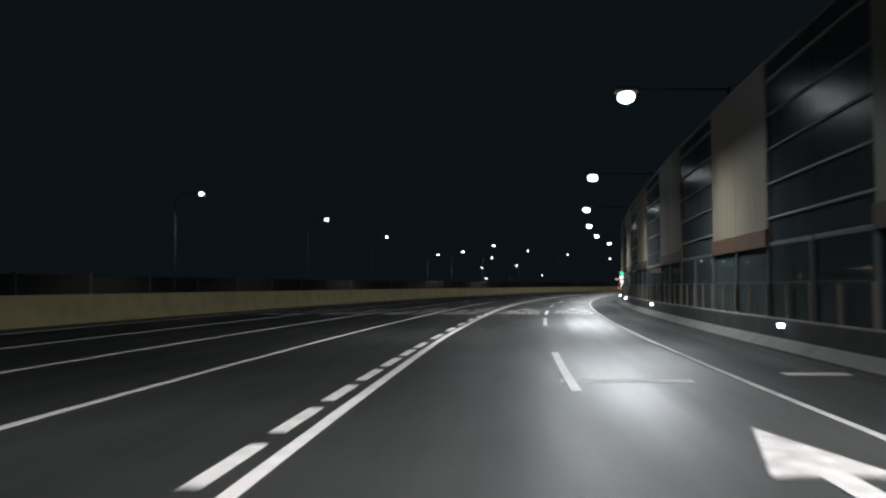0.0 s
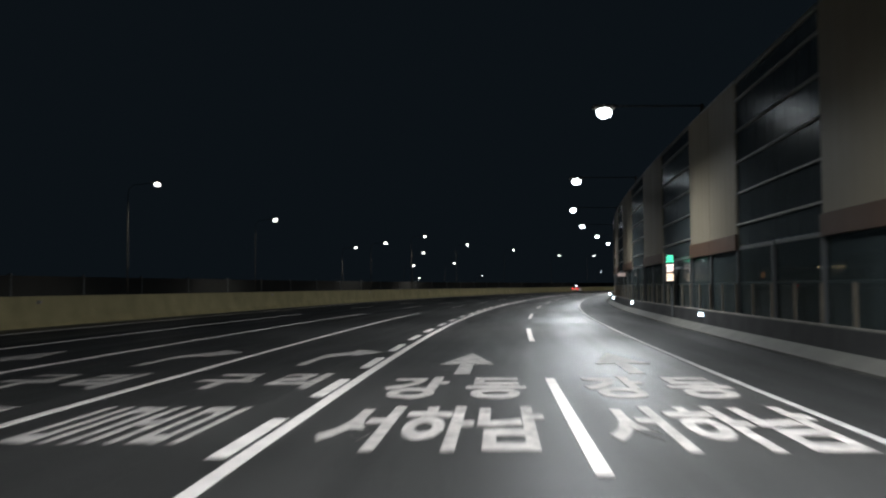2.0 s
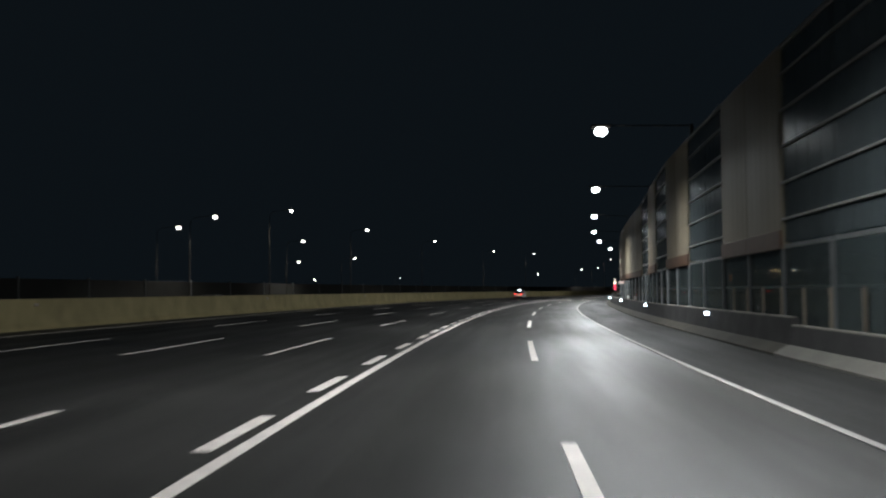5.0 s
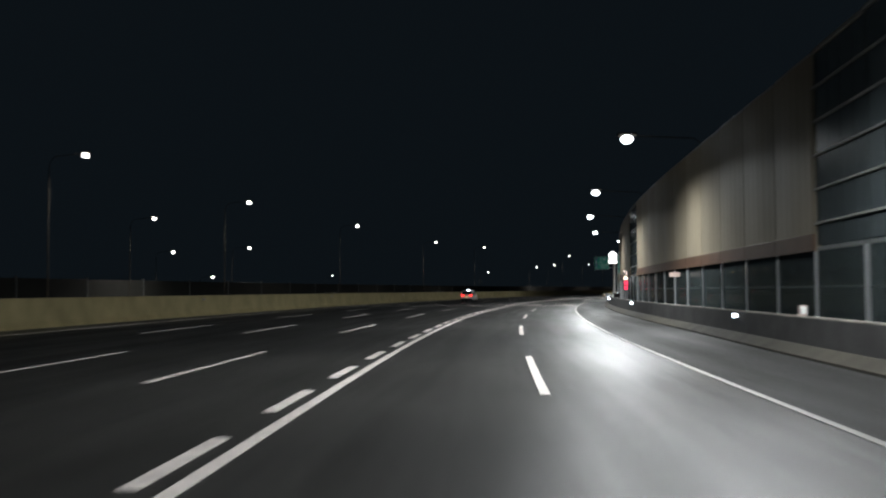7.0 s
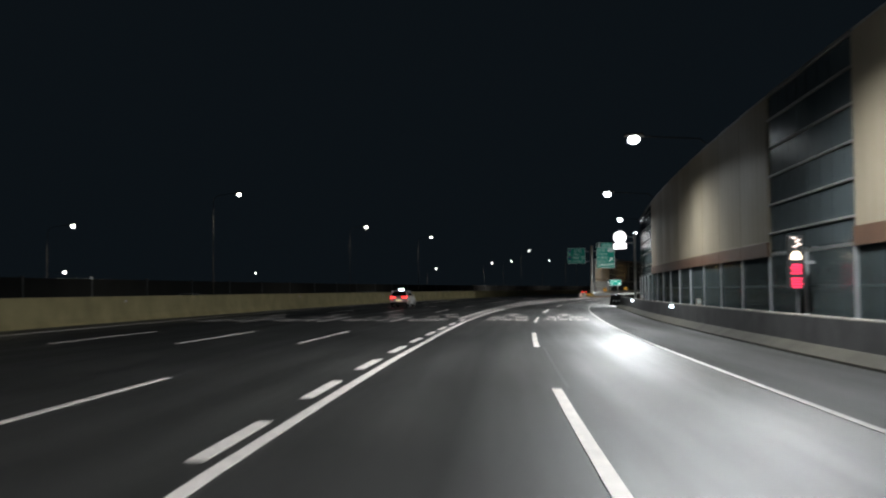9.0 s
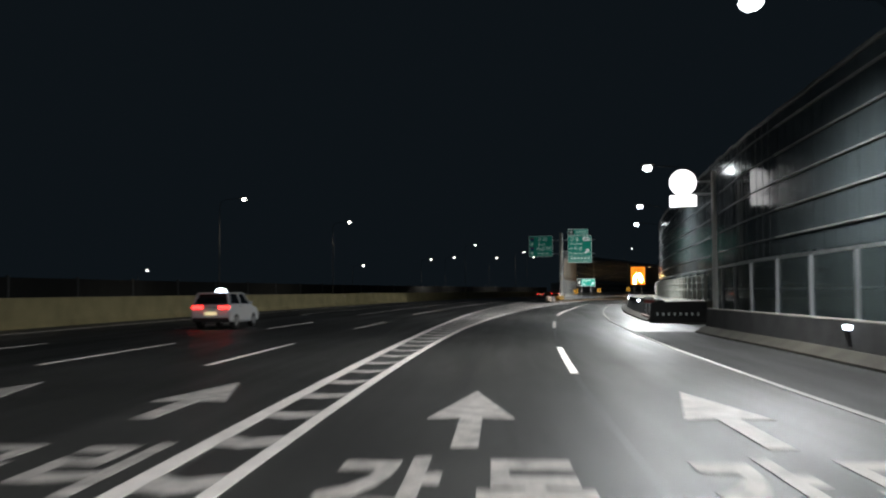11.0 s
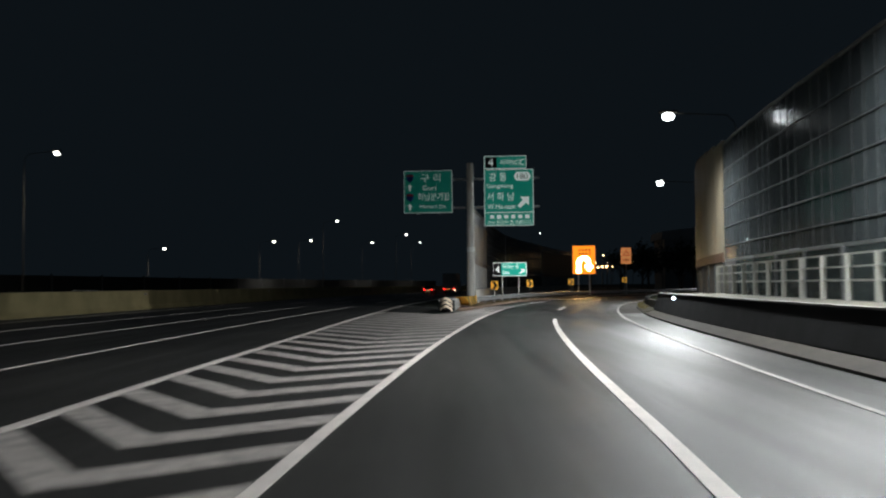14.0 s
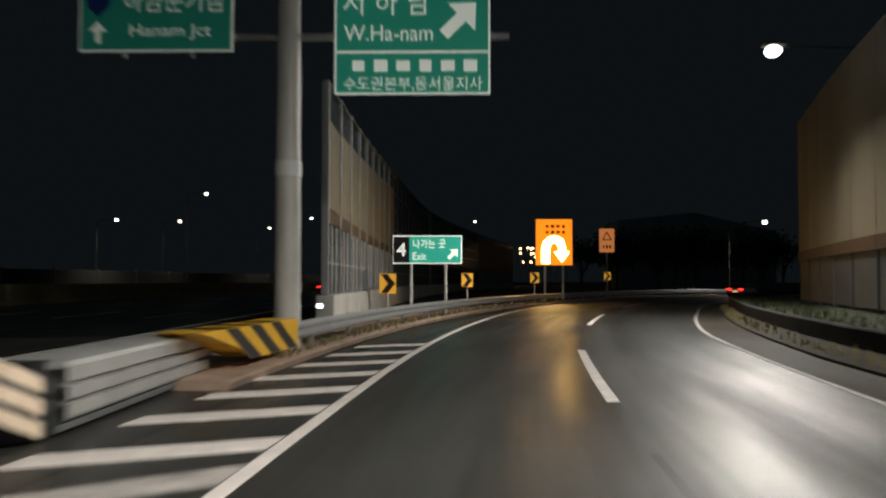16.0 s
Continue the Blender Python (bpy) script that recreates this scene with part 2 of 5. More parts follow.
def part(name, bm, material, parent=None, label="", smooth=False):
    me = bpy.data.meshes.new(name)
    bm.to_mesh(me)
    bm.free()
    me.materials.append(material)
    if smooth:
        me.shade_smooth()
    ob = new(name, me)
    ob.parent = parent
    if label:
        ob["label"] = label
    return ob


def thing(name, m, label, category, group="", kind=""):
    ob = new(name)
    ob.matrix_world = m
    return tagged(ob, label, category, group, kind)


def box(bm, cx, cy, cz, sx, sy, sz, bevel=0.0, m=None):
    g = bmesh.ops.create_cube(bm, size=1, matrix=Matrix.Translation((cx, cy, cz)) @ Matrix.Diagonal((sx, sy, sz, 1)))
    vs = g["verts"]
    if bevel:
        es = list({e for v in vs for e in v.link_edges})
        r = bmesh.ops.bevel(bm, geom=es, offset=bevel, segments=1, affect="EDGES")
        vs = list({v for f in r["faces"] for v in f.verts} | {v for v in vs if v.is_valid})
    if m is not None:
        bmesh.ops.transform(bm, matrix=m, verts=vs)
    return vs


def boxed(cx, cy, cz, sx, sy, sz, bevel=0.0):
    bm = bmesh.new()
    box(bm, cx, cy, cz, sx, sy, sz, bevel)
    return bm


def rod(bm, a, b, r1, r2=None, n=10):
    a, b = Vector(a), Vector(b)
    d = b - a
    m = Matrix.Translation((a + b) / 2) @ d.to_track_quat("Z", "Y").to_matrix().to_4x4()
    bmesh.ops.create_cone(bm, cap_ends=True, segments=n, radius1=r1, radius2=r1 if r2 is None else r2, depth=d.length, matrix=m)


def rodded(a, b, r1, r2=None, n=10):
    bm = bmesh.new()
    rod(bm, a, b, r1, r2, n)
    return bm


def bent(points, radius, n=8):
    """A round tube along a row of points."""
    bm = bmesh.new()
    rings = []
    pts = [Vector(p) for p in points]
    for i, p in enumerate(pts):
        d = (pts[min(i + 1, len(pts) - 1)] - pts[max(i - 1, 0)]).normalized()
        u = d.cross(Vector((0, 1, 0.013))).normalized()
        w = d.cross(u)
        rings.append([bm.verts.new(p + (u * math.cos(a) + w * math.sin(a)) * radius) for a in (2 * math.pi * k / n for k in range(n))])
    for a, b in zip(rings, rings[1:]):
        for k in range(n):
            bm.faces.new((a[k], a[(k + 1) % n], b[(k + 1) % n], b[k]))
    bm.faces.new(rings[0][::-1])
    bm.faces.new(rings[-1])
    return bm


def prism(outline, depth, axis="y"):
    """A flat outline (x, z) given a thickness along y, from 0 to depth; or (x, y) along z."""
    bm = bmesh.new()
    if axis == "y":
        a = [bm.verts.new((x, 0, z)) for x, z in outline]
        b = [bm.verts.new((x, depth, z)) for x, z in outline]
    else:
        a = [bm.verts.new((x, z, 0)) for x, z in outline]
        b = [bm.verts.new((x, z, depth)) for x, z in outline]
    n = len(a)
    bm.faces.new(a)
    bm.faces.new(b[::-1])
    for i in range(n):
        bm.faces.new((a[i], b[i], b[(i + 1) % n], a[(i + 1) % n]))
    bmesh.ops.recalc_face_normals(bm, faces=bm.faces[:])
    return bm


def sweep(line, s0, s1, profile, step=4.0, shift=None, close=True):
    """A profile of (o, z) drawn along a line: verts and faces, ends closed."""
    vs, fs = [], []
    ss = steps(s0, s1, step)
    n = len(profile)
    for s in ss:
        d = shift(s) if shift else 0.0
        vs += [at(line, s, o + d, z) for o, z in profile]
    last = n if close else n - 1
    for i in range(len(ss) - 1):
        for k in range(last):
            a, b = i * n + k, i * n + (k + 1) % n
            fs.append((a, b, b + n, a + n))
    if close:
        fs.append(tuple(range(n))[::-1])
        fs.append(tuple(range((len(ss) - 1) * n, len(ss) * n)))
    return vs, fs


def ribbon(line, s0, s1, left, right, z, step=4.0, cols=1):
    """A flat strip between two offsets (numbers or functions of s)."""
    fl = left if callable(left) else (lambda s: left)
    fr = right if callable(right) else (lambda s: right)
    vs, fs = [], []
    ss = steps(s0, s1, step)
    for s in ss:
        a, b = fl(s), fr(s)
        vs += [at(line, s, a + (b - a) * k / cols, z) for k in range(cols + 1)]
    n = cols + 1
    for i in range(len(ss) - 1):
        for k in range(cols):
            a = i * n + k
            fs.append((a, a + 1, a + 1 + n, a + n))
    return vs, fs


def with_lane(ob, line, s0, s1, left, right, step, cols):
    """Stores offset and station at each corner of a ribbon, for the streaks along the lanes."""
    fl = left if callable(left) else (lambda s: left)
    fr = right if callable(right) else (lambda s: right)
    data = []
    for s in steps(s0, s1, step):
        a, b = fl(s), fr(s)
        for k in range(cols + 1):
            data += [a + (b - a) * k / cols, s, 0.0]
    ob.data.attributes.new("lane", "FLOAT_VECTOR", "POINT").data.foreach_set("vector", data)
    return ob


def strip(name, line, s0, s1, left, right, z, step, cols, material):
    vs, fs = ribbon(line, s0, s1, left, right, z, step, cols)
    return with_lane(mesh_object(name, vs, fs, material), line, s0, s1, left, right, step, cols)


def table(xs, ys):
    return lambda s: float(np.interp(s, xs, ys))


# ---- offsets along the road ----
toe = table([0, 60, 110, 140, 165, 180, 200, 285, 300, 330, 400, 430], [6.75, 6.65, 6.75, 6.9, 7.12, 7.4, 7.75, 7.75, 7.1, 6.8, 6.6, 7.9])
wall_o = table([0, 60, 120, 140, 166, 184, 194, 298, 316, 380, 400, 428], [7.48, 7.45, 7.5, 7.75, 8.4, 9.35, 9.65, 9.65, 10.5, 10.5, 10.9, 12.0])
solid_left = table([0, 19, 30, 42, 54, 66, 78, 90, 110, 147, 172, 190, 208, 220, 242, 270, 300, 316, 340, 370, 390, 405, 430],
                   [-2.2, -2.27, -2.40, -2.45, -2.58, -2.69, -2.79, -2.85, -2.80, -2.70, -2.65, -2.68, -2.60, -2.56, -2.30, -2.36, -2.40, -2.32, -2.03, -2.04, -2.3, -2.75, -3.4])
solid_right = table([0, 50, 100, 150, 200, 230, 270, 310, 380, 410, 430, 450], [4.2, 4.12, 3.95, 4.25, 4.4, 4.75, 5.0, 4.78, 5.0, 5.35, 6.5, 6.8])
centre = table([0, 45, 75, 85, 165, 205, 245, 300, 328, 345, 377, 402, 430], [1.2, 1.0, 0.78, 0.70, 0.9, 1.0, 1.3, 1.68, 1.66, 1.84, 1.58, 1.32, 1.8])
gore_left = table([262, 290, 320, 345, 366, 400], [-2.96, -2.84, -2.86, -2.86, -2.68, -2.9])   # from MAIN

# ---- ground, carriageways ----
tagged(mesh_object("ground", [(-900, -200, -0.06), (1500, -200, -0.06), (1500, 1900, -0.06), (-900, 1900, -0.06)], [(0, 1, 2, 3)], GROUND),
       "dark bare soil and verge beside the motorway", "ground", kind="structure")
tagged(strip("road", MAIN, -40, 740, -22.0, table([0, 280, 310, 395, 405, 760], [8.6, 8.6, 9.4, 13.6, -2.2, -2.2]), 0.0, 4, 8, ASPHALT),
       "dark worn asphalt of a wide motorway", "road", kind="structure")
tagged(strip("exit_road", EXIT, 382, 640, -3.9, table([0, 420, 640], [8.2, 8.6, 8.6]), 0.005, 4, 3, WETASPHALT),
       "dark asphalt of the curving exit ramp", "road", kind="structure")
tagged(strip("far_carriageway", MAIN, -40, 740, -47.0, -22.5, 0.0, 8, 3, ASPHALT),
       "asphalt of the opposite carriageway behind the barrier", "road", kind="structure")
tagged(strip("shoulder", EXIT, -40, 298, lambda s: solid_right(s) + 0.08, lambda s: toe(s) + 0.1, 0.009, 4, 2, SHOULDER),
       "darker rough asphalt of the right shoulder", "road", kind="structure")
tagged(strip("ramp_shoulder", EXIT, 386, 500, lambda s: solid_right(s) + 0.08, lambda s: toe(s) + 0.1, 0.009, 4, 2, RAMPSHOULDER),
       "brownish dusty asphalt of the ramp shoulder", "road", kind="structure")


# ---- road markings ----
LINE_Z = 0.012


def stripe(line, s0, s1, off, width, name="lane_line", material=None, label="white painted lane line on asphalt", group=""):
    off_f = off if callable(off) else (lambda s: off)
    vs, fs = sweep(line, s0, s1, [(-width / 2, 0.002), (width / 2, 0.002), (width / 2, LINE_Z), (-width / 2, LINE_Z)], 4.0, off_f)
    ob = mesh_object(name, vs, fs, material or PAINT)
    return tagged(ob, label, "road marking", group, "structure")


stripe(EXIT, -20, 460, solid_left, 0.17, "solid_line", label="solid white line left of the exit lanes")
stripe(EXIT, -20, 460, solid_right, 0.13, "solid_line", EDGEPAINT, label="solid white edge line along the right shoulder")
# long dashes between the two exit lanes
for top in [3.4, 23.4, 48.3, 63.4, 83.4, 103.4] + [126.5, 147.0] + [167.2 + 20 * k for k in range(7)] + [310.3]:
    if top < 290 or top == 310.3:
        stripe(EXIT, top - 8.6, top, centre, 0.17, "lane_dash", group="dashes between the exit lanes")
for a, b in ((322, 378.3), (392.4, 402), (415, 427), (440, 452)):
    stripe(EXIT, a, b, centre, 0.19, "lane_dash", label="long white dash between the ramp lanes", group="dashes between the exit lanes")
# short fat dashes beside the solid line
fat_o = table([0, 30, 48, 66, 78, 93, 120, 150, 188, 212, 222, 235, 250, 262], [-2.62, -2.70, -2.78, -2.95, -3.17, -3.24, -3.15, -3.08, -3.06, -2.93, -2.90, -2.78, -2.70, -2.74])
fat = [5.0 + 2.95 * i for i in range(8)]
fat += [float(np.interp(i, [0, 3, 5, 10, 12, 22, 27, 32, 37, 40, 43, 45], [29.9, 45.1, 55.9, 81.3, 92.2, 149.0, 171.9, 196.6, 220.6, 236.2, 250.3, 261.0])) for i in range(46)]
for a in fat:
    a -= 0.35 if a < 215 else 0.0
    stripe(EXIT, a, a + (2.1 if a < 29 else 2.7), fat_o, 0.20, "short_dash", label="short thick white dash on asphalt", group="short dashes beside the solid line")
# lines of the main lanes: solid, then dashed, then solid again by the gore
for off, w in ((-6.35, 0.15), (-10.4, 0.15), (-14.75, 0.13)):
    stripe(MAIN, -20, 106, (lambda s, k=off + 6.35: k + float(np.interp(s, (0, 50, 75, 98), (-6.2, -6.17, -6.45, -6.75)))) if off > -8 else off, w, "solid_line", label="solid white line between the main lanes")
    a = 120.5
    while a < 312:
        stripe(MAIN, a, a + 8.6, off, w, "lane_dash", group="dashes between the main lanes")
        a += 20
    stripe(MAIN, 325, 407, off - 0.5, w, "solid_line", label="solid white line between the main lanes")
    a = 420.5
    while a < 620:
        stripe(MAIN, a, a + 8.6, off - 0.5, w, "lane_dash", group="dashes between the main lanes")
        a += 20
stripe(MAIN, -20, 640, -19.6, 0.15, "solid_line", label="solid white line beside the central barrier")
stripe(MAIN, 265, 640, gore_left, 0.22, "solid_line", label="solid white line along the gore")


def gore_stripe(s):
    """One chevron of the hatched gore, its knee near the middle."""
    w = 0.82 if s > 290 else 0.6
    along = (at(EXIT, s + 1) - at(EXIT, s)).normalized()
    side = Vector((along.y, -along.x, 0))
    r = at(EXIT, s, solid_left(s) - 0.1)
    edge = [at(MAIN, q, gore_left(q) + 0.1) for q in steps(s - 10, s + 40, 0.25)]
    flat = min(edge, key=lambda p: abs((p - r).dot(along)))
    gap = (r - flat).dot(side)
    if gap < 0.3:
        return
    across = gap * float(np.interp(s, (345, 372), (0.49, 0.40)))
    knee = r - side * across - along * across * float(np.interp(s, (312, 330, 345, 372), (0.65, 0.78, 0.94, 0.90)))
    slant = (along * float(np.interp(s, (330, 345, 372), (min(1.45, gap), 1.3, 1.06))) - side).normalized()
    cross = Vector((-slant.y, slant.x, 0))
    l = min(edge, key=lambda p: abs((p - knee).dot(cross)))
    rows = []
    for p in (r, knee, l):
        rows += [p - along * w / 2, p + along * w / 2]
    vs = [Vector((p.x, p.y, z)) for z in (0.002, LINE_Z - 0.001) for p in rows]
    fs = [(6, 8, 9, 7), (8, 10, 11, 9), (0, 1, 3, 2), (2, 3, 5, 4), (0, 2, 8, 6), (2, 4, 10, 8), (1, 7, 9, 3), (3, 9, 11, 5), (0, 6, 7, 1), (4, 5, 11, 10)]
    tagged(mesh_object("gore_stripe", vs, fs, OLDPAINT), "worn white chevron stripe in the hatched gore", "road marking", "chevron stripes of the gore", "structure")


for k in range(56):
    gore_stripe(float(np.interp(k, (0, 17, 26, 34, 46, 55), (267.8, 306.05, 326.3, 343.1, 368.5, 387.2))))
# plain bars beside the guardrail, past the cushion
for s in (388.7, 391.2, 393.5, 395.9, 398.3, 400.8, 403.4):
    a, b = at(EXIT, s, solid_left(s) - 0.12), at(EXIT, s - 1.2, -4.55 + 0.012 * (s - 388))
    al = (at(EXIT, s + 1) - at(EXIT, s)) * 0.36
    vs = [Vector((p.x, p.y, z)) for z in (0.006, LINE_Z + 0.004) for p in (a - al, a + al, b + al, b - al)]
    tagged(mesh_object("gore_stripe", vs, [(4, 5, 6, 7), (0, 3, 2, 1), (0, 1, 5, 4), (1, 2, 6, 5), (2, 3, 7, 6), (3, 0, 4, 7)], PAINT),
           "white painted bar in the gore beside the guardrail", "road marking", "bars beside the guardrail", "structure")


def arrow_mark(line, s, o, bend=0.0, longer=1.0):
    """A straight or bent lane arrow, 5 m long."""
    pts = [(-0.15, 0), (0.15, 0), (0.15, 1.95), (0.58, 1.9), (0, 4.7), (-0.58, 1.9), (-0.15, 1.95)]
    if bend:
        pts = [(-0.09, 0), (0.09, 0), (0.09, 2.2), (0.35 * 1 + 0.3, 3.2), (0.65, 2.6), (1.25, 3.9), (0.45, 4.9), (0.5, 4.1), (-0.09, 2.9)]
        if bend < 0:
            pts = [(-x, y) for x, y in pts][::-1]
    pts = [(x, y * longer) for x, y in pts]
    m = stand(line, s, o, 0.002)
    ob = part("lane_arrow", prism(pts, LINE_Z - 0.001, "z"), OLDPAINT)
    ob.matrix_world = m
    return tagged(ob, "white painted direction arrow on asphalt", "road marking", "lane arrows", "structure")


def lettering(line, s, o, rows):
    """A painted word of tall strokes, which cannot be read: plain bars."""
    bm = bmesh.new()
    for y, h, cells in rows:
        n = len(cells)
        w = 2.5 / n
        for i, c in enumerate(cells):
            x = -1.25 + w * (i + 0.5)
            if c in "|HUN":
                box(bm, x - w * 0.28, y + h / 2, 0.006, w * 0.17, h, LINE_Z - 0.002)
            if c in "HUNL":
                box(bm, x + w * 0.26, y + h / 2, 0.006, w * 0.17, h, LINE_Z - 0.002)
            if c in "HL-":
                box(bm, x, y + h * 0.5, 0.0062, w * 0.5, h * 0.16, LINE_Z - 0.002)
            if c in "UO":
                box(bm, x, y + h * 0.1, 0.0064, w * 0.62, h * 0.18, LINE_Z - 0.002)
            if c in "NO":
                box(bm, x, y + h * 0.9, 0.0064, w * 0.62, h * 0.18, LINE_Z - 0.002)
            if c == "O":
                box(bm, x - w * 0.25, y + h / 2, 0.0058, w * 0.16, h, LINE_Z - 0.002)
                box(bm, x + w * 0.25, y + h / 2, 0.0058, w * 0.16, h, LINE_Z - 0.002)
    ob = part("road_lettering", bm, OLDPAINT)
    ob.matrix_world = stand(line, s, o, 0.0)
    return tagged(ob, "white painted lettering bars on asphalt", "road marking", "painted lane words", "structure")


def road_word(line, s, o, body, width, length):
    """A painted word stretched along the lane."""
    cu = bpy.data.curves.new("road_word", "FONT")
    cu.body, cu.extrude, cu.align_x, cu.offset = body, 0.004, "CENTER", 0.035
    tmp = bpy.data.objects.new("road_word", cu)
    me = bpy.data.meshes.new_from_object(tmp)
    bpy.data.objects.remove(tmp)
    xs, ys = [v.co.x for v in me.vertices], [v.co.y for v in me.vertices]
    me.transform(Matrix.Diagonal((width / (max(xs) - min(xs)), length / (max(ys) - min(ys)), 1, 1)) @ Matrix.Translation((-(max(xs) + min(xs)) / 2, -min(ys), 0)))
    me.materials.append(WORDPAINT)
    ob = new("road_word", me)
    ob.matrix_world = stand(line, s, o, 0.007)
    return tagged(ob, "white painted word stretched along the lane", "road marking", "painted lane words", "structure")


WORDPAINT = mat("word_paint", (0.43, 0.395, 0.37), 0.65, 0, 0.6, 0.3, 0.3, 20, spec=0.3)
for s0 in (55.4, 260.8):
    for side in (-1.72, 1.66):
        road_word(EXIT, s0 + 0.55, centre(s0) + side, "서하남", 2.7, 3.5)
        road_word(EXIT, s0 + 5.0, centre(s0) + side, "강 동", 2.4, 3.3)
        arrow_mark(EXIT, s0 + 8.9, centre(s0) + side, 0.0, 1.17)
    for o, word, kind in ((-4.45, "UNHO|", 1), (-8.2, "HUL-O", 1), (-12.3, "OH|UN", 0), (-16.6, "HO-U", 0)):
        lettering(MAIN, s0 + 1, o, [(0, 3.0, word)])
        road_word(MAIN, s0 + 6.4, o, "구 리", 2.3, 2.7)
        arrow_mark(MAIN, s0 + 11.0, o, kind if s0 < 200 else 0)
arrow_mark(EXIT, 6.3, 2.95)
# a paler mended stretch, and the dark seam between the exit lanes
vs, fs = ribbon(EXIT, 88.8, 96.8, lambda s: centre(s) + 0.1, 3.5, 0.006, 4, 2)
tagged(mesh_object("mended_asphalt", vs, fs, asphalt("pale_asphalt", (0.058, 0.057, 0.055), 0.38, 0.36)), "paler mended patch of asphalt in the right lane", "road", kind="structure")
for a, b in ((248, 300), (311, 321), (377.5, 388.5), (403, 414)):
    vs, fs = ribbon(EXIT, a, b, lambda s: centre(s) - 0.05, lambda s: centre(s) + 0.05, 0.006, 4, 1)
    tagged(mesh_object("lane_seam", vs, fs, mat("tar_seam", (0.012, 0.012, 0.012), 0.45, 0, 0.3)), "dark tarred seam between the lanes", "road", kind="structure")
for a, b in ((200, 218.4), (227.4, 238.4)):
    vs, fs = ribbon(EXIT, a, b, lambda s: centre(s) + 0.18, lambda s: centre(s) + 0.24, 0.006, 4, 1)
    tagged(mesh_object("lane_seam", vs, fs, mat("tar_seam", (0.012, 0.012, 0.012), 0.45, 0, 0.3)), "dark tarred seam between the lanes", "road", kind="structure")
# a patched joint across the lanes
for s0, o0, o1, wide in ((16.2, 0.95, 3.3, 0.5), (17.4, 5.2, 6.4, 0.5), (324.7, 1.9, 3.9, 0.14)):
    vs, fs = ribbon(EXIT, s0, s0 + wide, o0, o1, 0.014 if o0 > 5 else 0.006, 0.5, 2)
    tagged(mesh_object("joint_strip", vs, fs, OLDPAINT), "pale patched joint strip across the lanes", "road marking", kind="structure")

# ---- barriers ----
vs, fs = sweep(MAIN, -40, 640, [(-22.55, 0), (-21.95, 0), (-21.95, 0.12), (-22.12, 0.35), (-22.18, 1.42), (-22.2, 1.45), (-22.38, 1.45), (-22.4, 1.42)], 6)
tagged(mesh_object("central_barrier", vs, fs, YELLOWCON), "yellowish stained concrete barrier between the carriageways", "concrete barrier", kind="structure")


def right_barrier(s0, s1, top, material, label, foot_material=None, foot_label="pale sloping concrete foot of the roadside barrier", lean=0.0):
    vs, fs = sweep(EXIT, s0, s1, [(0, 0), (0.0, 0.07), (0.36 - lean, 0.28 - lean / 4), (0.42 - lean, 0.28 - lean / 4), (0.42 - lean, 0)], 3, toe)
    for i, s in enumerate(steps(s0, s1, 3)):
        o = toe(s) - float(np.interp(s, (300, 311, 385, 389), (0, 0.3, 0.3, 0.15)))
        vs[5 * i], vs[5 * i + 1] = at(EXIT, s, o, 0), at(EXIT, s, o, 0.07)
    foot_ob = mesh_object("barrier_foot", vs, fs, foot_material or FOOTCON)
    tagged(foot_ob, foot_label, "concrete barrier", kind="structure")
    vs, fs = sweep(EXIT, s0, s1, [(0.425 - lean, 0.0), (0.425 - lean, 0.27), (0.47, top - 0.04), (0.5, top), (0.66, top), (0.69, top - 0.04), (0.69, 0)], 3, toe)
    tagged(mesh_object("roadside_barrier", vs, fs, material), label, "concrete barrier", kind="structure")


# faces coloured dark as in shade, first foot pale as lit from above
right_barrier(-40, 140, 0.78, DARKCON, "low stained concrete roadside barrier, shade put into its colour", mat("lit_foot_concrete", (0.085, 0.08, 0.07), 0.85, 0, 0.35, 1.0, 0.4, 25))
right_barrier(140.02, 297, 0.98, DARKCON, "stained concrete roadside barrier, shade put into its colour")
# added pale strip paints the lamp light that catches the barrier top
LITRIM = mat("lit_rim_concrete", (0.16, 0.15, 0.13), 0.9, 0, 0.5, 0.7, 0.4, 25, spec=0.15)
for a, b, top in ((-40, 140, 0.78), (140.02, 297, 0.98)):
    vs, fs = sweep(EXIT, a, b, [(0.478, top - 0.025), (0.62, top + 0.003), (0.62, top + 0.018), (0.495, top + 0.018), (0.474, top - 0.01)], 3, toe)
    tagged(mesh_object("barrier_coping", vs, fs, LITRIM), "pale strip for lamp light along the top edge of the barrier", "concrete barrier", kind="structure")
# leaning face coloured near black to keep the shade of an unlit barrier
right_barrier(311, 384.6, 1.15, mat("shade_black_concrete", (0.018, 0.018, 0.019), 0.95, 0, 0.35, 1.0, 0.4, 25, spec=0.1), "stained concrete barrier under a steel railing, shade put into its colour", mat("grimy_foot_concrete", (0.03, 0.025, 0.019), 0.9, 0, 0.45, 0.7, 0.4, 20), lean=0.2)
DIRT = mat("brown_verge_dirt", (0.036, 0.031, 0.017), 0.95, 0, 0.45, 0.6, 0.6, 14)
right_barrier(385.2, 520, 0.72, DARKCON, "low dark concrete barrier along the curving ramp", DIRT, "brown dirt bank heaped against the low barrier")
DECK = mat("grimy_plinth_concrete", (0.13, 0.122, 0.10), 0.85, 0, 0.35, 0.8, 0.4, 25)
vs, fs = [], []
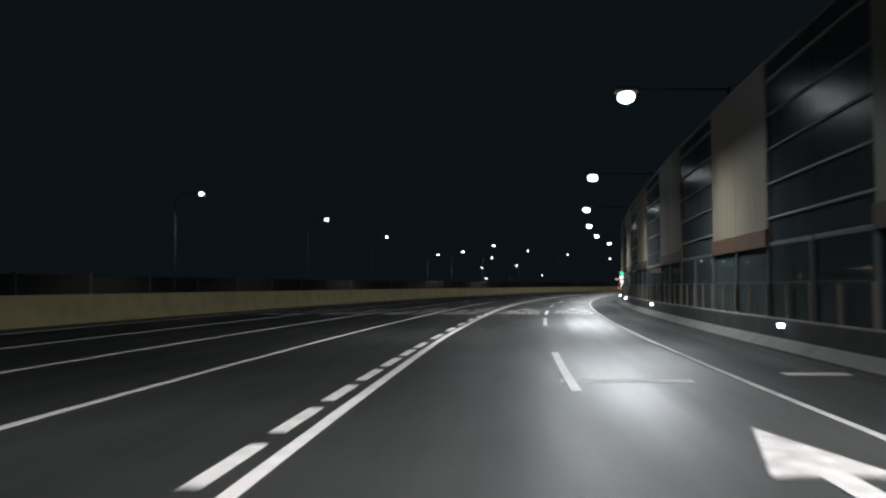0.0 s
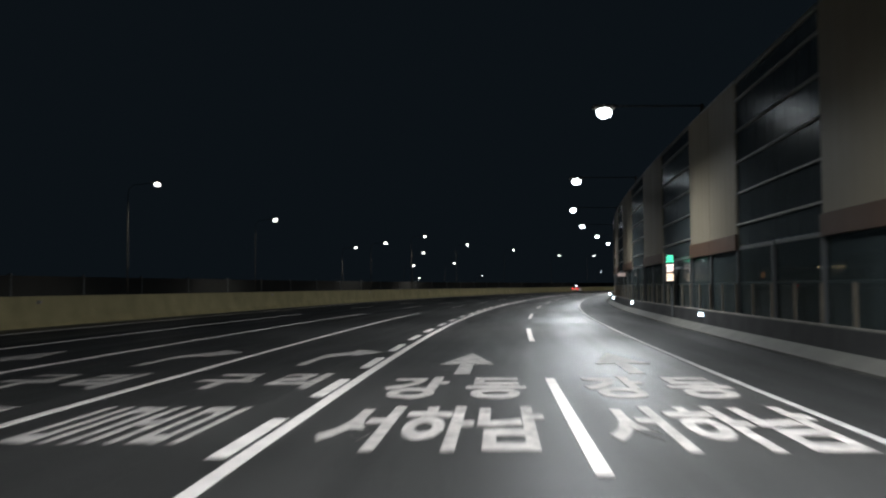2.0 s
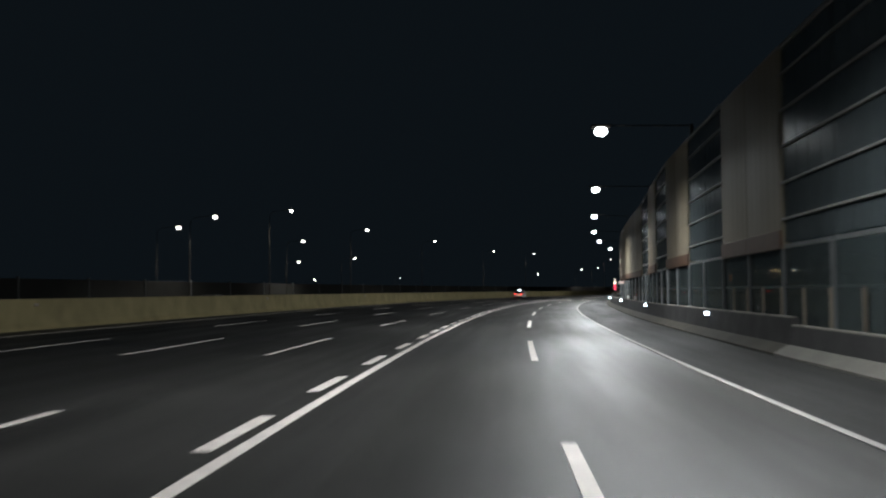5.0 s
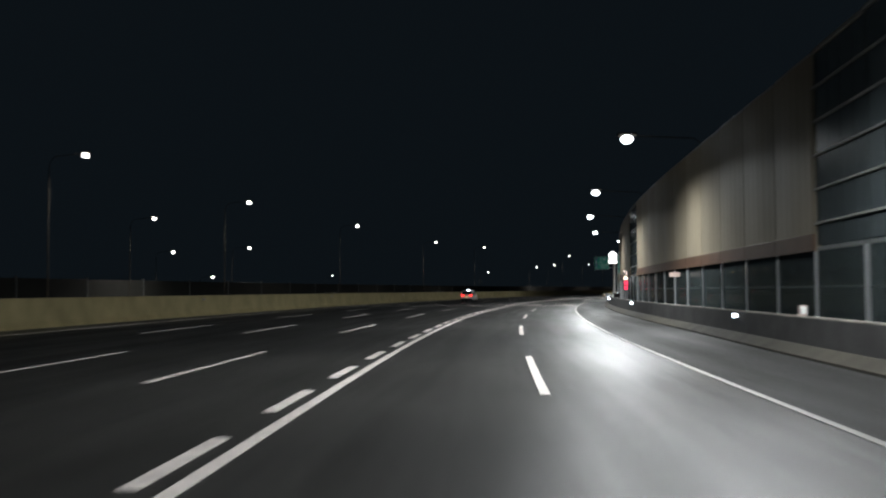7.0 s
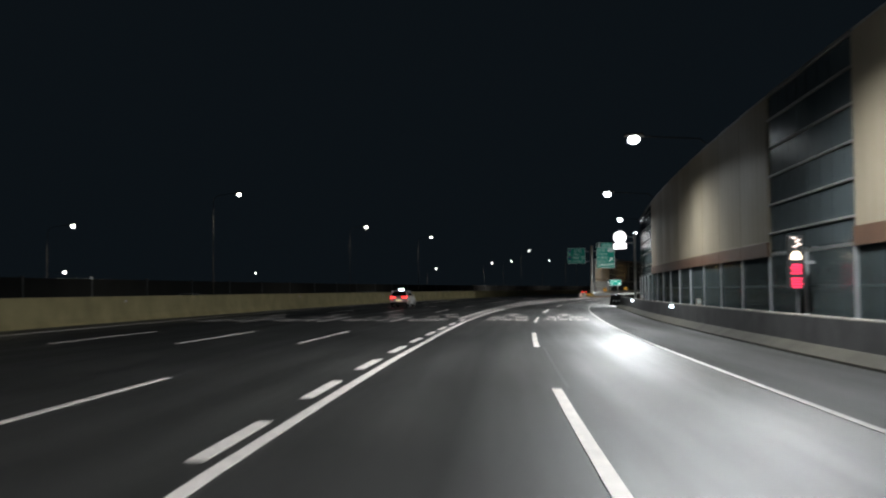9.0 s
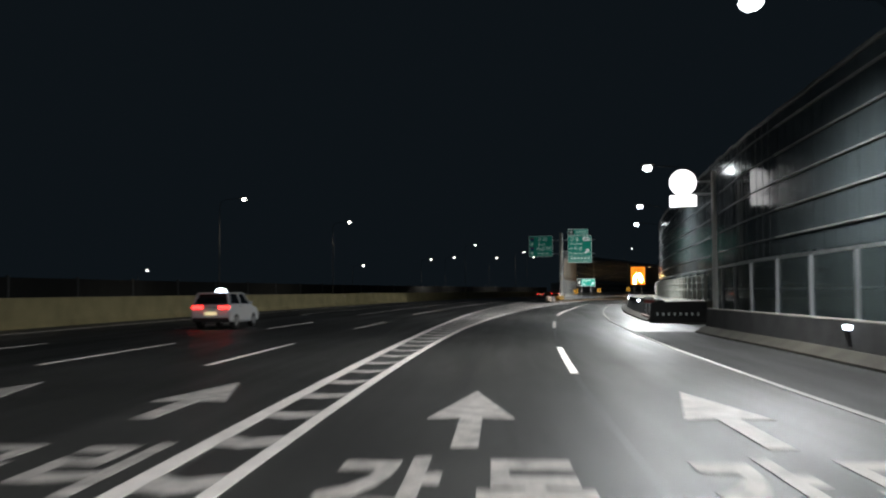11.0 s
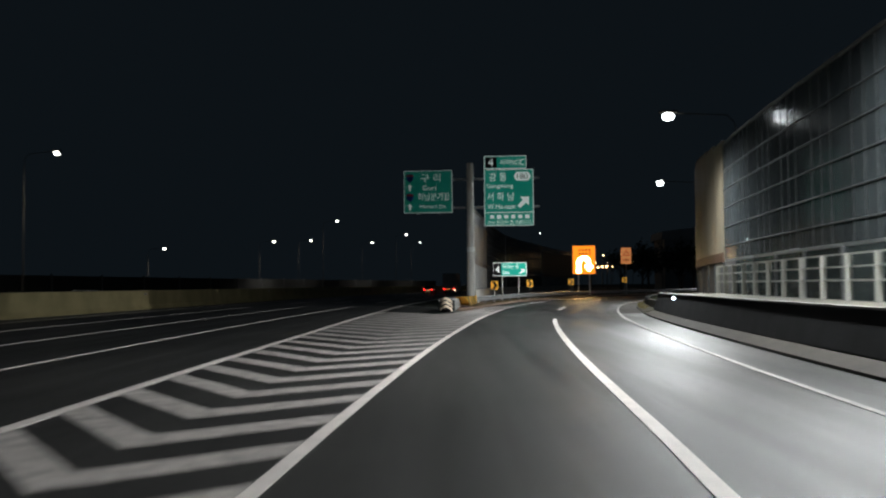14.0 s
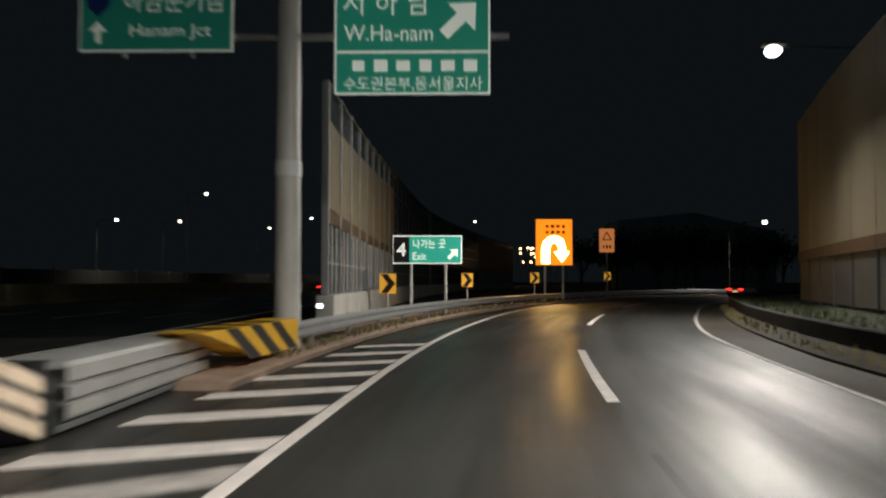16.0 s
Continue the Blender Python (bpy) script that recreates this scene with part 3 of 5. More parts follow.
for i, q in enumerate(steps(311, 383, 3)):
    vs += [at(EXIT, q, o, z) for o, z in ((toe(q) + 0.70, 0.0), (10.3, 0.0), (10.3, 1.14), (toe(q) + 0.70, 1.08))]
    if i:
        n = 4 * i
        fs += [(n - 4 + k, n - 4 + (k + 1) % 4, n + (k + 1) % 4, n + k) for k in range(4)]
fs += [(3, 2, 1, 0), (len(vs) - 4, len(vs) - 3, len(vs) - 2, len(vs) - 1)]
tagged(mesh_object("railing_plinth", vs, fs, DECK), "grimy concrete deck between the barrier and the railing", "plinth", kind="structure")
tip = [(383.01, 10.3), (385.1, 8.7), (385.1, 7.4), (383.01, 7.4)]
vs = [at(EXIT, q, o, z) for z in (0.0, 1.12) for q, o in tip]
fs = [(0, 1, 2, 3), (7, 6, 5, 4)] + [(k, k + 4, (k + 1) % 4 + 4, (k + 1) % 4) for k in range(4)]
tagged(mesh_object("plinth_end", vs, fs, CONCRETE), "pale slanted concrete end of the deck", "plinth", kind="structure")
vs, fs = sweep(EXIT, 311, 384.6, [(0.44, 1.152), (0.69, 1.152), (0.69, 1.20), (0.44, 1.20)], 3, toe)
tagged(mesh_object("barrier_coping", vs, fs, CONCRETE), "pale concrete coping on the roadside barrier", "coping", kind="structure")

# ---- noise barrier ----
def wall_top(s):
    return float(np.interp(s, [0, 120, 150, 183, 208, 240, 298, 316, 346, 382, 403, 428], [8.25, 8.35, 8.5, 8.8, 8.6, 8.6, 8.15, 8.6, 8.8, 9.1, 10.5, 10.5]))


BAND_LOW, BAND_HIGH = 2.8, 3.32
RAILGREY = mat("weathered_rail", (0.24, 0.235, 0.22), 0.6, 0.2, 0.2)
POSTDARK = mat("dark_post", (0.075, 0.078, 0.08), 0.6, 0.2, 0.2)
BAYS = [27 + 4.1 * i for i in range(-11, 100)]
# two solid bays, two clear ones, and so on; then longer solid stretches
SOLID = tuple((27 + 16.4 * k, 35.2 + 16.4 * k) for k in range(-3, 10)) + ((191, 236.2), (244.2, 281.5), (382, 434))


def solid(s):
    return any(a <= s <= b for a, b in SOLID)


def bay_matrix(s0, s1):
    a, b = at(EXIT, s0, wall_o(s0)), at(EXIT, s1, wall_o(s1))
    d = b - a
    return Matrix.Translation(a) @ Matrix.Rotation(math.atan2(d.y, d.x), 4, "Z"), d.length


LOWPOST = mat("dusty_brown_post", (0.14, 0.115, 0.085), 0.7, 0, 0.3, 0.5, 0.2, 30)


def build_bay(s0, s1):
    """One bay of the noise barrier: x runs along the wall, +y towards the road."""
    m, w = bay_matrix(s0, s1)
    h = wall_top((s0 + s1) / 2)
    full = solid((s0 + s1) / 2)
    bay = thing("noise_barrier_bay", m, "tall bay of smooth beige panels over clear sheets" if full else "tall bay of dark clear sheets between grey rails",
                "noise barrier", "bays of the noise barrier")
    low = 0.15
    part("post", boxed(0, 0.0 if full else 0.02, (BAND_LOW + low) / 2, 0.16, 0.2, BAND_LOW - low, 0.015), STEEL if 150 < s0 < 300 else POSTDARK, bay)
    part("upper_post", boxed(0, -0.01 if full else -0.04, (h + BAND_LOW) / 2 - 0.05, 0.15 if full else 0.11, 0.16 if full else 0.08, h - BAND_LOW - 0.02, 0.015), BEIGE if full else POSTDARK, bay)
    part("base_beam", boxed(w / 2, 0.05, 0.3, w - 0.17, 0.22, 0.6, 0.02), DARKCON, bay)
    part("lower_sheet", boxed(w / 2, 0.03, 1.82, w - 0.17, 0.02, BAND_LOW - 0.62 - 0.02), LOWPANE if s0 < 378 else POSTDARK, bay)
    part("middle_rail", boxed(w / 2, 0.0, 1.75, w - 0.17, 0.07, 0.07, 0.01), DARKSTEEL, bay)
    if s0 < 150:
        for x in (0.0, w / 2):
            part("low_post", boxed(x, 0.14, 1.14, 0.1, 0.06, 1.2, 0.012), LOWPOST, bay)
    if full:
        part("band", boxed(w / 2, 0.03, (BAND_LOW + BAND_HIGH) / 2, w - 0.02, 0.24, BAND_HIGH - BAND_LOW, 0.01), RUST, bay, "rust brown band")
        bm = bmesh.new()
        z0, z1 = BAND_HIGH + 0.005, h - 0.12
        prof = [(0.015, 0.085)]
        for k in range(1, 24):
            u = k / 24
            prof.append((0.015 + (w - 0.03) * u, 0.10 + 0.045 * math.sin(math.pi * u) ** 2 + (0.005 if k % 4 < 2 else 0.0)))
        prof.append((w - 0.015, 0.085))
        for (xa, ya), (xb, yb) in zip(prof, prof[1:]):
            bm.faces.new([bm.verts.new(v) for v in ((xa, ya, z0), (xb, yb, z0), (xb, yb, z1), (xa, ya, z1))])
        for z in (z0, z1):
            bm.faces.new([bm.verts.new((x, y, z)) for x, y in prof + [(w - 0.085, 0.075), (0.085, 0.075)]])
        box(bm, w / 2, 0.0, (z0 + z1) / 2, w - 0.17, 0.14, z1 - z0)
        bmesh.ops.remove_doubles(bm, verts=bm.verts[:], dist=0.0005)
        part("ribbed_panel", bm, BEIGE, bay)
    else:
        part("band", boxed(w / 2, 0.0, BAND_LOW + 0.06, w - 0.17, 0.1, 0.12, 0.01), DARKSTEEL, bay)
        zs = [BAND_LOW + 0.12] + [3.6 + 1.0 * i for i in range(12) if 3.6 + 1.0 * i < h - 0.5] + [h - 0.12]
        for za, zb in zip(zs, zs[1:]):
            if s0 > 290:
                for i in range(4):
                    part("sheet", boxed(w * (i + 0.5) / 4, 0.03, (za + zb) / 2, w / 4 - 0.05, 0.02, zb - za - 0.055), PANE3, bay)
                part("rail", boxed(w / 2, 0.04, zb, w - 0.004, 0.07, 0.05, 0.01), POSTDARK, bay)
            else:
                part("sheet", boxed(w / 2, 0.03, (za + zb) / 2, w - 0.012, 0.02, zb - za - 0.085), PANE, bay)
                part("rail", boxed(w / 2, 0.05, zb, w - 0.004, 0.1, 0.07, 0.012), RAILGREY, bay)
        for i in range(1, 4):
            part("mullion", boxed(w * i / 4, 0.02 if s0 > 290 else -0.04, (BAND_LOW + h) / 2, 0.08 if s0 > 290 else 0.05, 0.05, h - BAND_LOW - 0.3, 0.01), POSTDARK, bay)
    part("top_cap", boxed(w / 2, 0.0, h - 0.06, w - 0.165, 0.18, 0.11, 0.02), STEEL if full else DARKSTEEL, bay)
    return bay


for i, (a, b) in enumerate(zip(BAYS, BAYS[1:])):
    build_bay(a, b)

# ---- lamps along the exit lanes ----
lamp_o = table([0, 110, 133, 158, 183, 200, 283, 322, 355, 381, 414, 500], [4.1, 3.7, 3.7, 4.25, 5.5, 6.25, 6.4, 7.75, 8.4, 7.5, 8.4, 8.4])
lamp_z = table([0, 85, 110, 133, 183, 200, 283, 322, 355, 500], [8.5, 8.6, 8.75, 8.9, 9.1, 9.15, 9.15, 10.0, 10.4, 10.4])


def street_lamp(line, s, o_lamp, z_lamp, o_pole, z_foot, lens, rgb, watts, label, group, size=1.0, tilt=0.0, spread=1.0, cone=174, wall=False):
    m = stand(line, s, o_pole, z_foot)
    lamp = thing("street_lamp", m, label, "street lamp", group)
    reach, h = o_lamp - o_pole, z_lamp - z_foot
    sign = 1 if reach > 0 else -1
    if wall:
        part("wall_plate", boxed(0, 0, h - 0.4, 0.14, 0.14, 1.2, 0.02), LAMPPOLE, lamp)
        part("arm", rodded((0, 0, h + 0.12), (reach + 0.3, 0, h + 0.2), 0.035, 0.028), LAMPPOLE, lamp)
    else:
        part("pole", rodded((0, 0, 0), (0, 0, h - 0.9), 0.06, 0.045), LAMPPOLE, lamp)
        part("base_plate", boxed(0, 0, 0.02, 0.4, 0.4, 0.04, 0.01), STEEL, lamp)
    if abs(reach) > 0.6 and not wall:
        part("arm", bent([(0, 0, h - 0.95), (sign * 0.12, 0, h - 0.45), (sign * 0.5, 0, h - 0.08), (reach - sign * 0.35, 0, h + 0.1)], 0.03), LAMPPOLE, lamp)
    part("lamp_housing", boxed(reach, 0, h + 0.17, 0.95 * size, 0.42 * size, 0.14, 0.05), LAMPPOLE, lamp)
    bm = bmesh.new()
    bmesh.ops.create_uvsphere(bm, u_segments=14, v_segments=8, radius=0.5,
                              matrix=Matrix.Translation((reach, 0, h - 0.06)) @ Matrix.Diagonal((0.62 * size, 0.6 * size, 0.44 * size, 1)))
    part("lens", bm, lens, lamp, "bright white drop lens", True)
    data = bpy.data.lights.new("street_light", "SPOT")
    data.energy, data.color, data.shadow_soft_size = watts, rgb, 0.2
    data.spot_size, data.spot_blend = radians(cone), 0.6 if cone > 150 else 1.0
    bulb = new("street_light", data)
    bulb.matrix_world = m @ Matrix.Translation((reach, 0, h - 0.4)) @ Matrix.Rotation(radians(tilt), 4, "Y") @ Matrix.Diagonal((spread, 1, 1, 1))
    return lamp


for s in (-17.0, 7.5, 32.8, 57.6, 82.5, 107.3, 132.6, 157.9, 183.3, 208.6, 233.4, 256.9, 283.3, 322.0, 355.4, 381.6, 414.8):
    street_lamp(EXIT, s, lamp_o(s), lamp_z(s), wall_o(s) + (0.12 if s < 205 else 0.4), 0.0, LENS, ROAD_LAMP_RGB, ROAD_LAMP_W * (0.6 if s < 150 else 0.72 if s < 200 else 1.0 if s < 270 else 0.9 if s < 300 else 1.2 if s < 370 else 1.1 if s < 400 else 1.0),
                "street lamp with a bright white head over the noise barrier" if s >= 205 else "bright white lamp head on an arm from the noise barrier", "lamps along the exit lanes", tilt=16 if s < 400 else 33, spread=0.4, wall=s < 205)


def beyond(p, line=MAIN):
    """Station and offset of a place, by the nearest point of the line."""
    S, X, Y, H = line
    i = int(np.argmin((X - p[0]) ** 2 + (Y - p[1]) ** 2))
    h = H[i]
    return S[i] + (p[0] - X[i]) * math.sin(h) + (p[1] - Y[i]) * math.cos(h), (p[0] - X[i]) * math.cos(h) - (p[1] - Y[i]) * math.sin(h)


# lamps beyond the central barrier
for x, y, z in ((-25.8, 96.6, 11.9), (-17.3, 134.7, 11.9), (-11.0, 177.0, 11.6), (13.3, 235.5, 12.4), (25.6, 270.6, 12.3), (43.1, 311.2, 12.6), (66.8, 361.8, 12.7),
                (90.0, 407.4, 13.8), (147.4, 496.6, 15.0), (183.5, 543.8, 15.4), (-1.2, 236.5, 10.2), (5.0, 220.3, 10.3), (14.7, 272.4, 10.4),
                (13.6, 312.7, 8.2), (25.6, 312.4, 8.9), (17.6, 366.4, 5.0), (57.9, 528.0, 8.0), (110.8, 482.0, 8.4), (134.6, 498.3, 10.7), (149.2, 520.0, 12.2),
                (177.8, 554.5, 13.6), (204.8, 581.8, 15.3), (246.9, 577.7, 18.7)):
    s, o = beyond((x, y))
    street_lamp(MAIN, s, o, z, o - 3.0, -0.06, LENSWARM, FAR_LAMP_RGB, FAR_LAMP_W,
                "tall street lamp beyond the central barrier", "lamps beyond the central barrier", 0.85, cone=138)


# ---- writing ----
def writing(body, parent, x, z, height, material, y=-0.04, width=0.0, name="lettering"):
    """Raised letters on a face that looks along -y; x, z: middle of the line."""
    cu = bpy.data.curves.new(name, "FONT")
    cu.body, cu.size, cu.extrude, cu.align_x, cu.align_y = body, 1.0, 0.004, "CENTER", "CENTER"
    tmp = bpy.data.objects.new(name, cu)
    me = bpy.data.meshes.new_from_object(tmp)
    bpy.data.objects.remove(tmp)
    xs = [v.co.x for v in me.vertices]
    ys = [v.co.y for v in me.vertices]
    cx, cy, w, h = (max(xs) + min(xs)) / 2, (max(ys) + min(ys)) / 2, max(xs) - min(xs), max(ys) - min(ys)
    kz = height / h
    kx = width / w if width else kz
    me.transform(Matrix.Diagonal((kx, kz, 1, 1)) @ Matrix.Translation((-cx, -cy, 0)))
    me.transform(Matrix.Translation((x, y, z)) @ Matrix.Rotation(radians(90), 4, "X"))
    me.materials.append(material)
    ob = new(name, me)
    ob.parent = parent
    return ob


def bars(parent, x0, x1, z, height, n, material, y=-0.04, name="lettering_bar"):
    """Writing that cannot be read: one plain block a character."""
    w = (x1 - x0) / n
    for i in range(n):
        part(name, boxed(x0 + w * (i + 0.5), y, z, w * (0.6 if i % 3 else 0.52), 0.008, height * (0.8 if i % 2 else 0.7)), material, parent)


def arrow_plate(parent, x, z, size, turn, material, y=-0.042):
    pts = [(-0.13, -0.5), (0.13, -0.5), (0.13, 0.05), (0.42, 0.05), (0, 0.5), (-0.42, 0.05), (-0.13, 0.05)]
    c, s = math.cos(radians(turn)), math.sin(radians(turn))
    out = [(x + size * (a * c - b * s), z + size * (a * s + b * c)) for a, b in pts]
    bm = prism(out, 0.008)
    bmesh.ops.translate(bm, verts=bm.verts[:], vec=(0, y, 0))
    return part("arrow", bm, material, parent)


def panel(parent, x0, x1, z0, z1, face, border=SIGNWHITE, name="panel"):
    ob = part(name, boxed((x0 + x1) / 2, 0.02, (z0 + z1) / 2, x1 - x0, 0.05, z1 - z0, 0.008), border, parent)
    part("face", boxed((x0 + x1) / 2, -0.012, (z0 + z1) / 2, x1 - x0 - 0.09, 0.03, z1 - z0 - 0.09, 0.004), face, ob)
    return ob


# ---- gantry with two direction signs ----
g = at(EXIT, 399.6, -5.4)
gantry = thing("sign_gantry", pose(g.x, g.y, 0, 0, 0, -31.5), "grey steel mast carrying two green direction signs", "road sign")
part("mast", rodded((0, 0, 0), (0, 0, 10.6), 0.31, 0.24, 20), POLE, gantry)
part("base_plate", boxed(0, 0, 0.05, 1.0, 1.0, 0.1, 0.02), STEEL, gantry)
part("band", rodded((0, 0, 4.1), (0, 0, 4.45), 0.305, 0.303, 20), SIGNWHITE, gantry, "white reflective band")
part("mast_cap", rodded((0, 0, 10.6), (0, 0, 10.68), 0.26, 0.2, 20), STEEL, gantry)
for z in (7.4, 9.5):
    part("crossarm", rodded((-4.4, 0.22, z), (5.1, 0.22, z), 0.09), STEEL, gantry)
for x in (-3.9, -2.3, 1.7, 4.2):
    part("bracket", boxed(x, 0.12, 8.4, 0.08, 0.12, 3.0, 0.01), STEEL, gantry)
# emission stands in for headlights returned by the reflective sheeting, weaker on the left
HEADLITGREEN = mat("headlit_gantry_green", (0.006, 0.26, 0.19), emit=0.28)
DIMGREEN = mat("faint_headlit_green", (0.006, 0.26, 0.19), emit=0.09)
DIMWHITE = mat("faint_headlit_white", (0.80, 0.92, 0.88), emit=0.12)
HEADLITLETTER = mat("headlit_gantry_white", (0.80, 0.92, 0.88), emit=0.32)
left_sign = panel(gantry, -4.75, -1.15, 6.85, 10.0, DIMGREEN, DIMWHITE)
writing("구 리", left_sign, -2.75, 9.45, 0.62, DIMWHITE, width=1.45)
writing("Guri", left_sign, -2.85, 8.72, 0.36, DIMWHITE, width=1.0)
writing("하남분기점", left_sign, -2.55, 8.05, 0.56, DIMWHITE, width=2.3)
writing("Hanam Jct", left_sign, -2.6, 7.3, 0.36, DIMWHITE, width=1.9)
for z in (9.45, 8.0):
    shield = [(-0.28, 0.25), (0, 0.32), (0.28, 0.25), (0.26, -0.1), (0, -0.34), (-0.26, -0.1)]
    bm = prism([(-4.3 + a, z + b) for a, b in shield], 0.01)
    bmesh.ops.translate(bm, verts=bm.verts[:], vec=(0, -0.044, 0))
    part("route_shield", bm, mat("blue_sign_sheet", (0.02, 0.06, 0.30), 0.4), left_sign)
    part("shield_band", boxed(-4.3, -0.046, z + 0.18, 0.5, 0.012, 0.12), RED, left_sign)
arrow_plate(left_sign, -4.3, 8.75, 0.5, 0, DIMWHITE)
arrow_plate(left_sign, -4.3, 7.3, 0.5, 0, DIMWHITE)
left_sign.location = (-0.17, 0, 0.17)
right_sign = panel(gantry, 1.05, 4.65, 6.0, 10.15, HEADLITGREEN, HEADLITLETTER)
top_tab = panel(gantry, 1.05, 4.15, 10.2, 11.15, HEADLITGREEN, HEADLITLETTER)
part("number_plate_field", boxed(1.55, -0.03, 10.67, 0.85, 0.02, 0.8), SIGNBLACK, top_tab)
writing("4", top_tab, 1.55, 10.67, 0.55, HEADLITLETTER, -0.045)
writing("서하남", top_tab, 2.85, 10.67, 0.45, HEADLITLETTER, width=1.3)
writing("IC", top_tab, 3.8, 10.67, 0.45, HEADLITLETTER, width=0.4)
writing("강 동", right_sign, 2.05, 9.6, 0.62, HEADLITLETTER, width=1.3)
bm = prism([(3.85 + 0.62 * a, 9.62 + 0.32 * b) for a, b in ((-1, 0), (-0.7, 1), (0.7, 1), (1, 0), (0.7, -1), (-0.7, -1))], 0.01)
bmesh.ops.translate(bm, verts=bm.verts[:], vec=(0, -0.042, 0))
part("route_oval", bm, HEADLITLETTER, right_sign)
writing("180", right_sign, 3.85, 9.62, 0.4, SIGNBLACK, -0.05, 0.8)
writing("Gangdong", right_sign, 2.2, 8.9, 0.38, HEADLITLETTER, width=1.95)
writing("서 하 남", right_sign, 2.25, 8.15, 0.62, HEADLITLETTER, width=2.0)
writing("W.Ha-nam", right_sign, 2.3, 7.42, 0.36, HEADLITLETTER, width=2.05)
arrow_plate(right_sign, 3.95, 7.75, 1.05, -45, HEADLITLETTER)
part("divider", boxed(2.85, -0.035, 6.98, 3.5, 0.02, 0.05), HEADLITLETTER, right_sign)
bars(right_sign, 1.35, 4.45, 6.66, 0.34, 6, HEADLITLETTER)
writing("수도권본부,동서울지사", right_sign, 2.87, 6.24, 0.33, HEADLITLETTER, width=3.2)

# ---- exit sign on two posts ----
e = at(EXIT, 420.3, -6.0)
exit_sign = thing("exit_sign", pose(e.x, e.y, 0, 0, 0, -34), "green exit sign with a black number field on two posts", "road sign")
for x in (-0.75, 0.85):
    part("post", rodded((x, 0.1, 0), (x, 0.1, 3.7), 0.07), POLE, exit_sign)
LITGREEN = mat("lit_green_sign", (0.01, 0.42, 0.32), emit=0.45)
LITWHITE = mat("lit_white_sign", (0.9, 0.95, 0.92), emit=0.8)
ep = panel(exit_sign, -1.6, 1.6, 2.5, 3.8, LITGREEN, LITWHITE)
part("number_field", boxed(-1.2, -0.03, 3.15, 0.75, 0.02, 1.2), SIGNBLACK, ep)
writing("4", ep, -1.2, 3.15, 0.62, LITWHITE, -0.045)
writing("나가는 곳", ep, 0.1, 3.42, 0.42, LITWHITE, width=1.5)
writing("Exit", ep, -0.35, 2.85, 0.34, LITWHITE, width=0.62)
arrow_plate(ep, 1.2, 2.95, 0.6, -45, LITWHITE)

# ---- lit amber curve sign, and the smaller warning sign behind it ----
a = at(EXIT, 449.6, -4.9)
curve_sign = thing("curve_warning_sign", pose(a.x, a.y, 0, 0, 0, -32), "glowing amber sign with a white turning arrow", "road sign")
for x in (-0.7, 0.7):
    part("post", rodded((x, 0.1, 0), (x, 0.1, 3.2), 0.08), POLE, curve_sign)
part("case", boxed(0, 0.08, 4.74, 2.9, 0.2, 3.65, 0.03), SIGNBACK, curve_sign)
face = part("lit_face", boxed(0, -0.035, 4.74, 2.8, 0.03, 3.55, 0.01), AMBERLOW, curve_sign, "glowing amber face")
bars(curve_sign, -0.75, 0.95, 5.98, 0.32, 4, mat("dark_amber_letters", (0.25, 0.10, 0.01), 0.5), -0.06)
bars(curve_sign, -0.75, 0.95, 5.52, 0.3, 4, mat("dark_amber_letters", (0.25, 0.10, 0.01), 0.5), -0.06)
LEDARROW = mat("led_arrow", (1.0, 0.66, 0.24), emit=30)
hook = [(-0.95, 3.1), (-0.35, 3.1), (-0.35, 4.35), (-0.22, 4.62), (0.02, 4.72), (0.25, 4.6), (0.36, 4.3), (0.36, 4.0), (0.02, 4.0), (0.62, 3.2), (1.2, 4.0), (0.88, 4.0), (0.86, 4.45), (0.66, 4.95), (0.3, 5.2), (-0.1, 5.22),
        (-0.5, 5.08), (-0.82, 4.75), (-0.95, 4.35)]
bm = prism(hook, 0.02)
bmesh.ops.translate(bm, verts=bm.verts[:], vec=(0, -0.075, 0))
part("arrow", bm, LEDARROW, curve_sign, "white-hot lit turning arrow")
o = at(EXIT, 471.3, -7.0)
warn = thing("warning_sign", pose(o.x, o.y, 0, 0, 0, -34), "orange lit warning sign with a triangle on a post", "road sign")
part("post", rodded((0, 0.1, 0), (0, 0.1, 5.0), 0.08), POLE, warn)
part("face", boxed(0, 0, 5.85, 1.5, 0.06, 2.4, 0.01), mat("orange_sign_face", (1.0, 0.36, 0.12), emit=0.42), warn)
bm = prism([(-0.55, 5.85), (0.55, 5.85), (0, 6.8)], 0.01)
bmesh.ops.translate(bm, verts=bm.verts[:], vec=(0, -0.045, 0))
part("triangle", bm, mat("dark_red_paint", (0.35, 0.04, 0.01), 0.5), warn)
bm = prism([(-0.36, 5.96), (0.36, 5.96), (0, 6.58)], 0.01)
bmesh.ops.translate(bm, verts=bm.verts[:], vec=(0, -0.05, 0))
part("triangle_field", bm, mat("orange_sign_face", (1.0, 0.36, 0.12), emit=0.42), warn)
bars(warn, -0.5, 0.5, 5.2, 0.5, 3, mat("dark_amber_letters", (0.25, 0.10, 0.01), 0.5), -0.04)

# ---- chevron boards along the ramp; emission stands in for reflected headlights ----
CHEVYELLOW = mat("headlit_yellow_sheet", (1.0, 0.50, 0.06), emit=0.45)
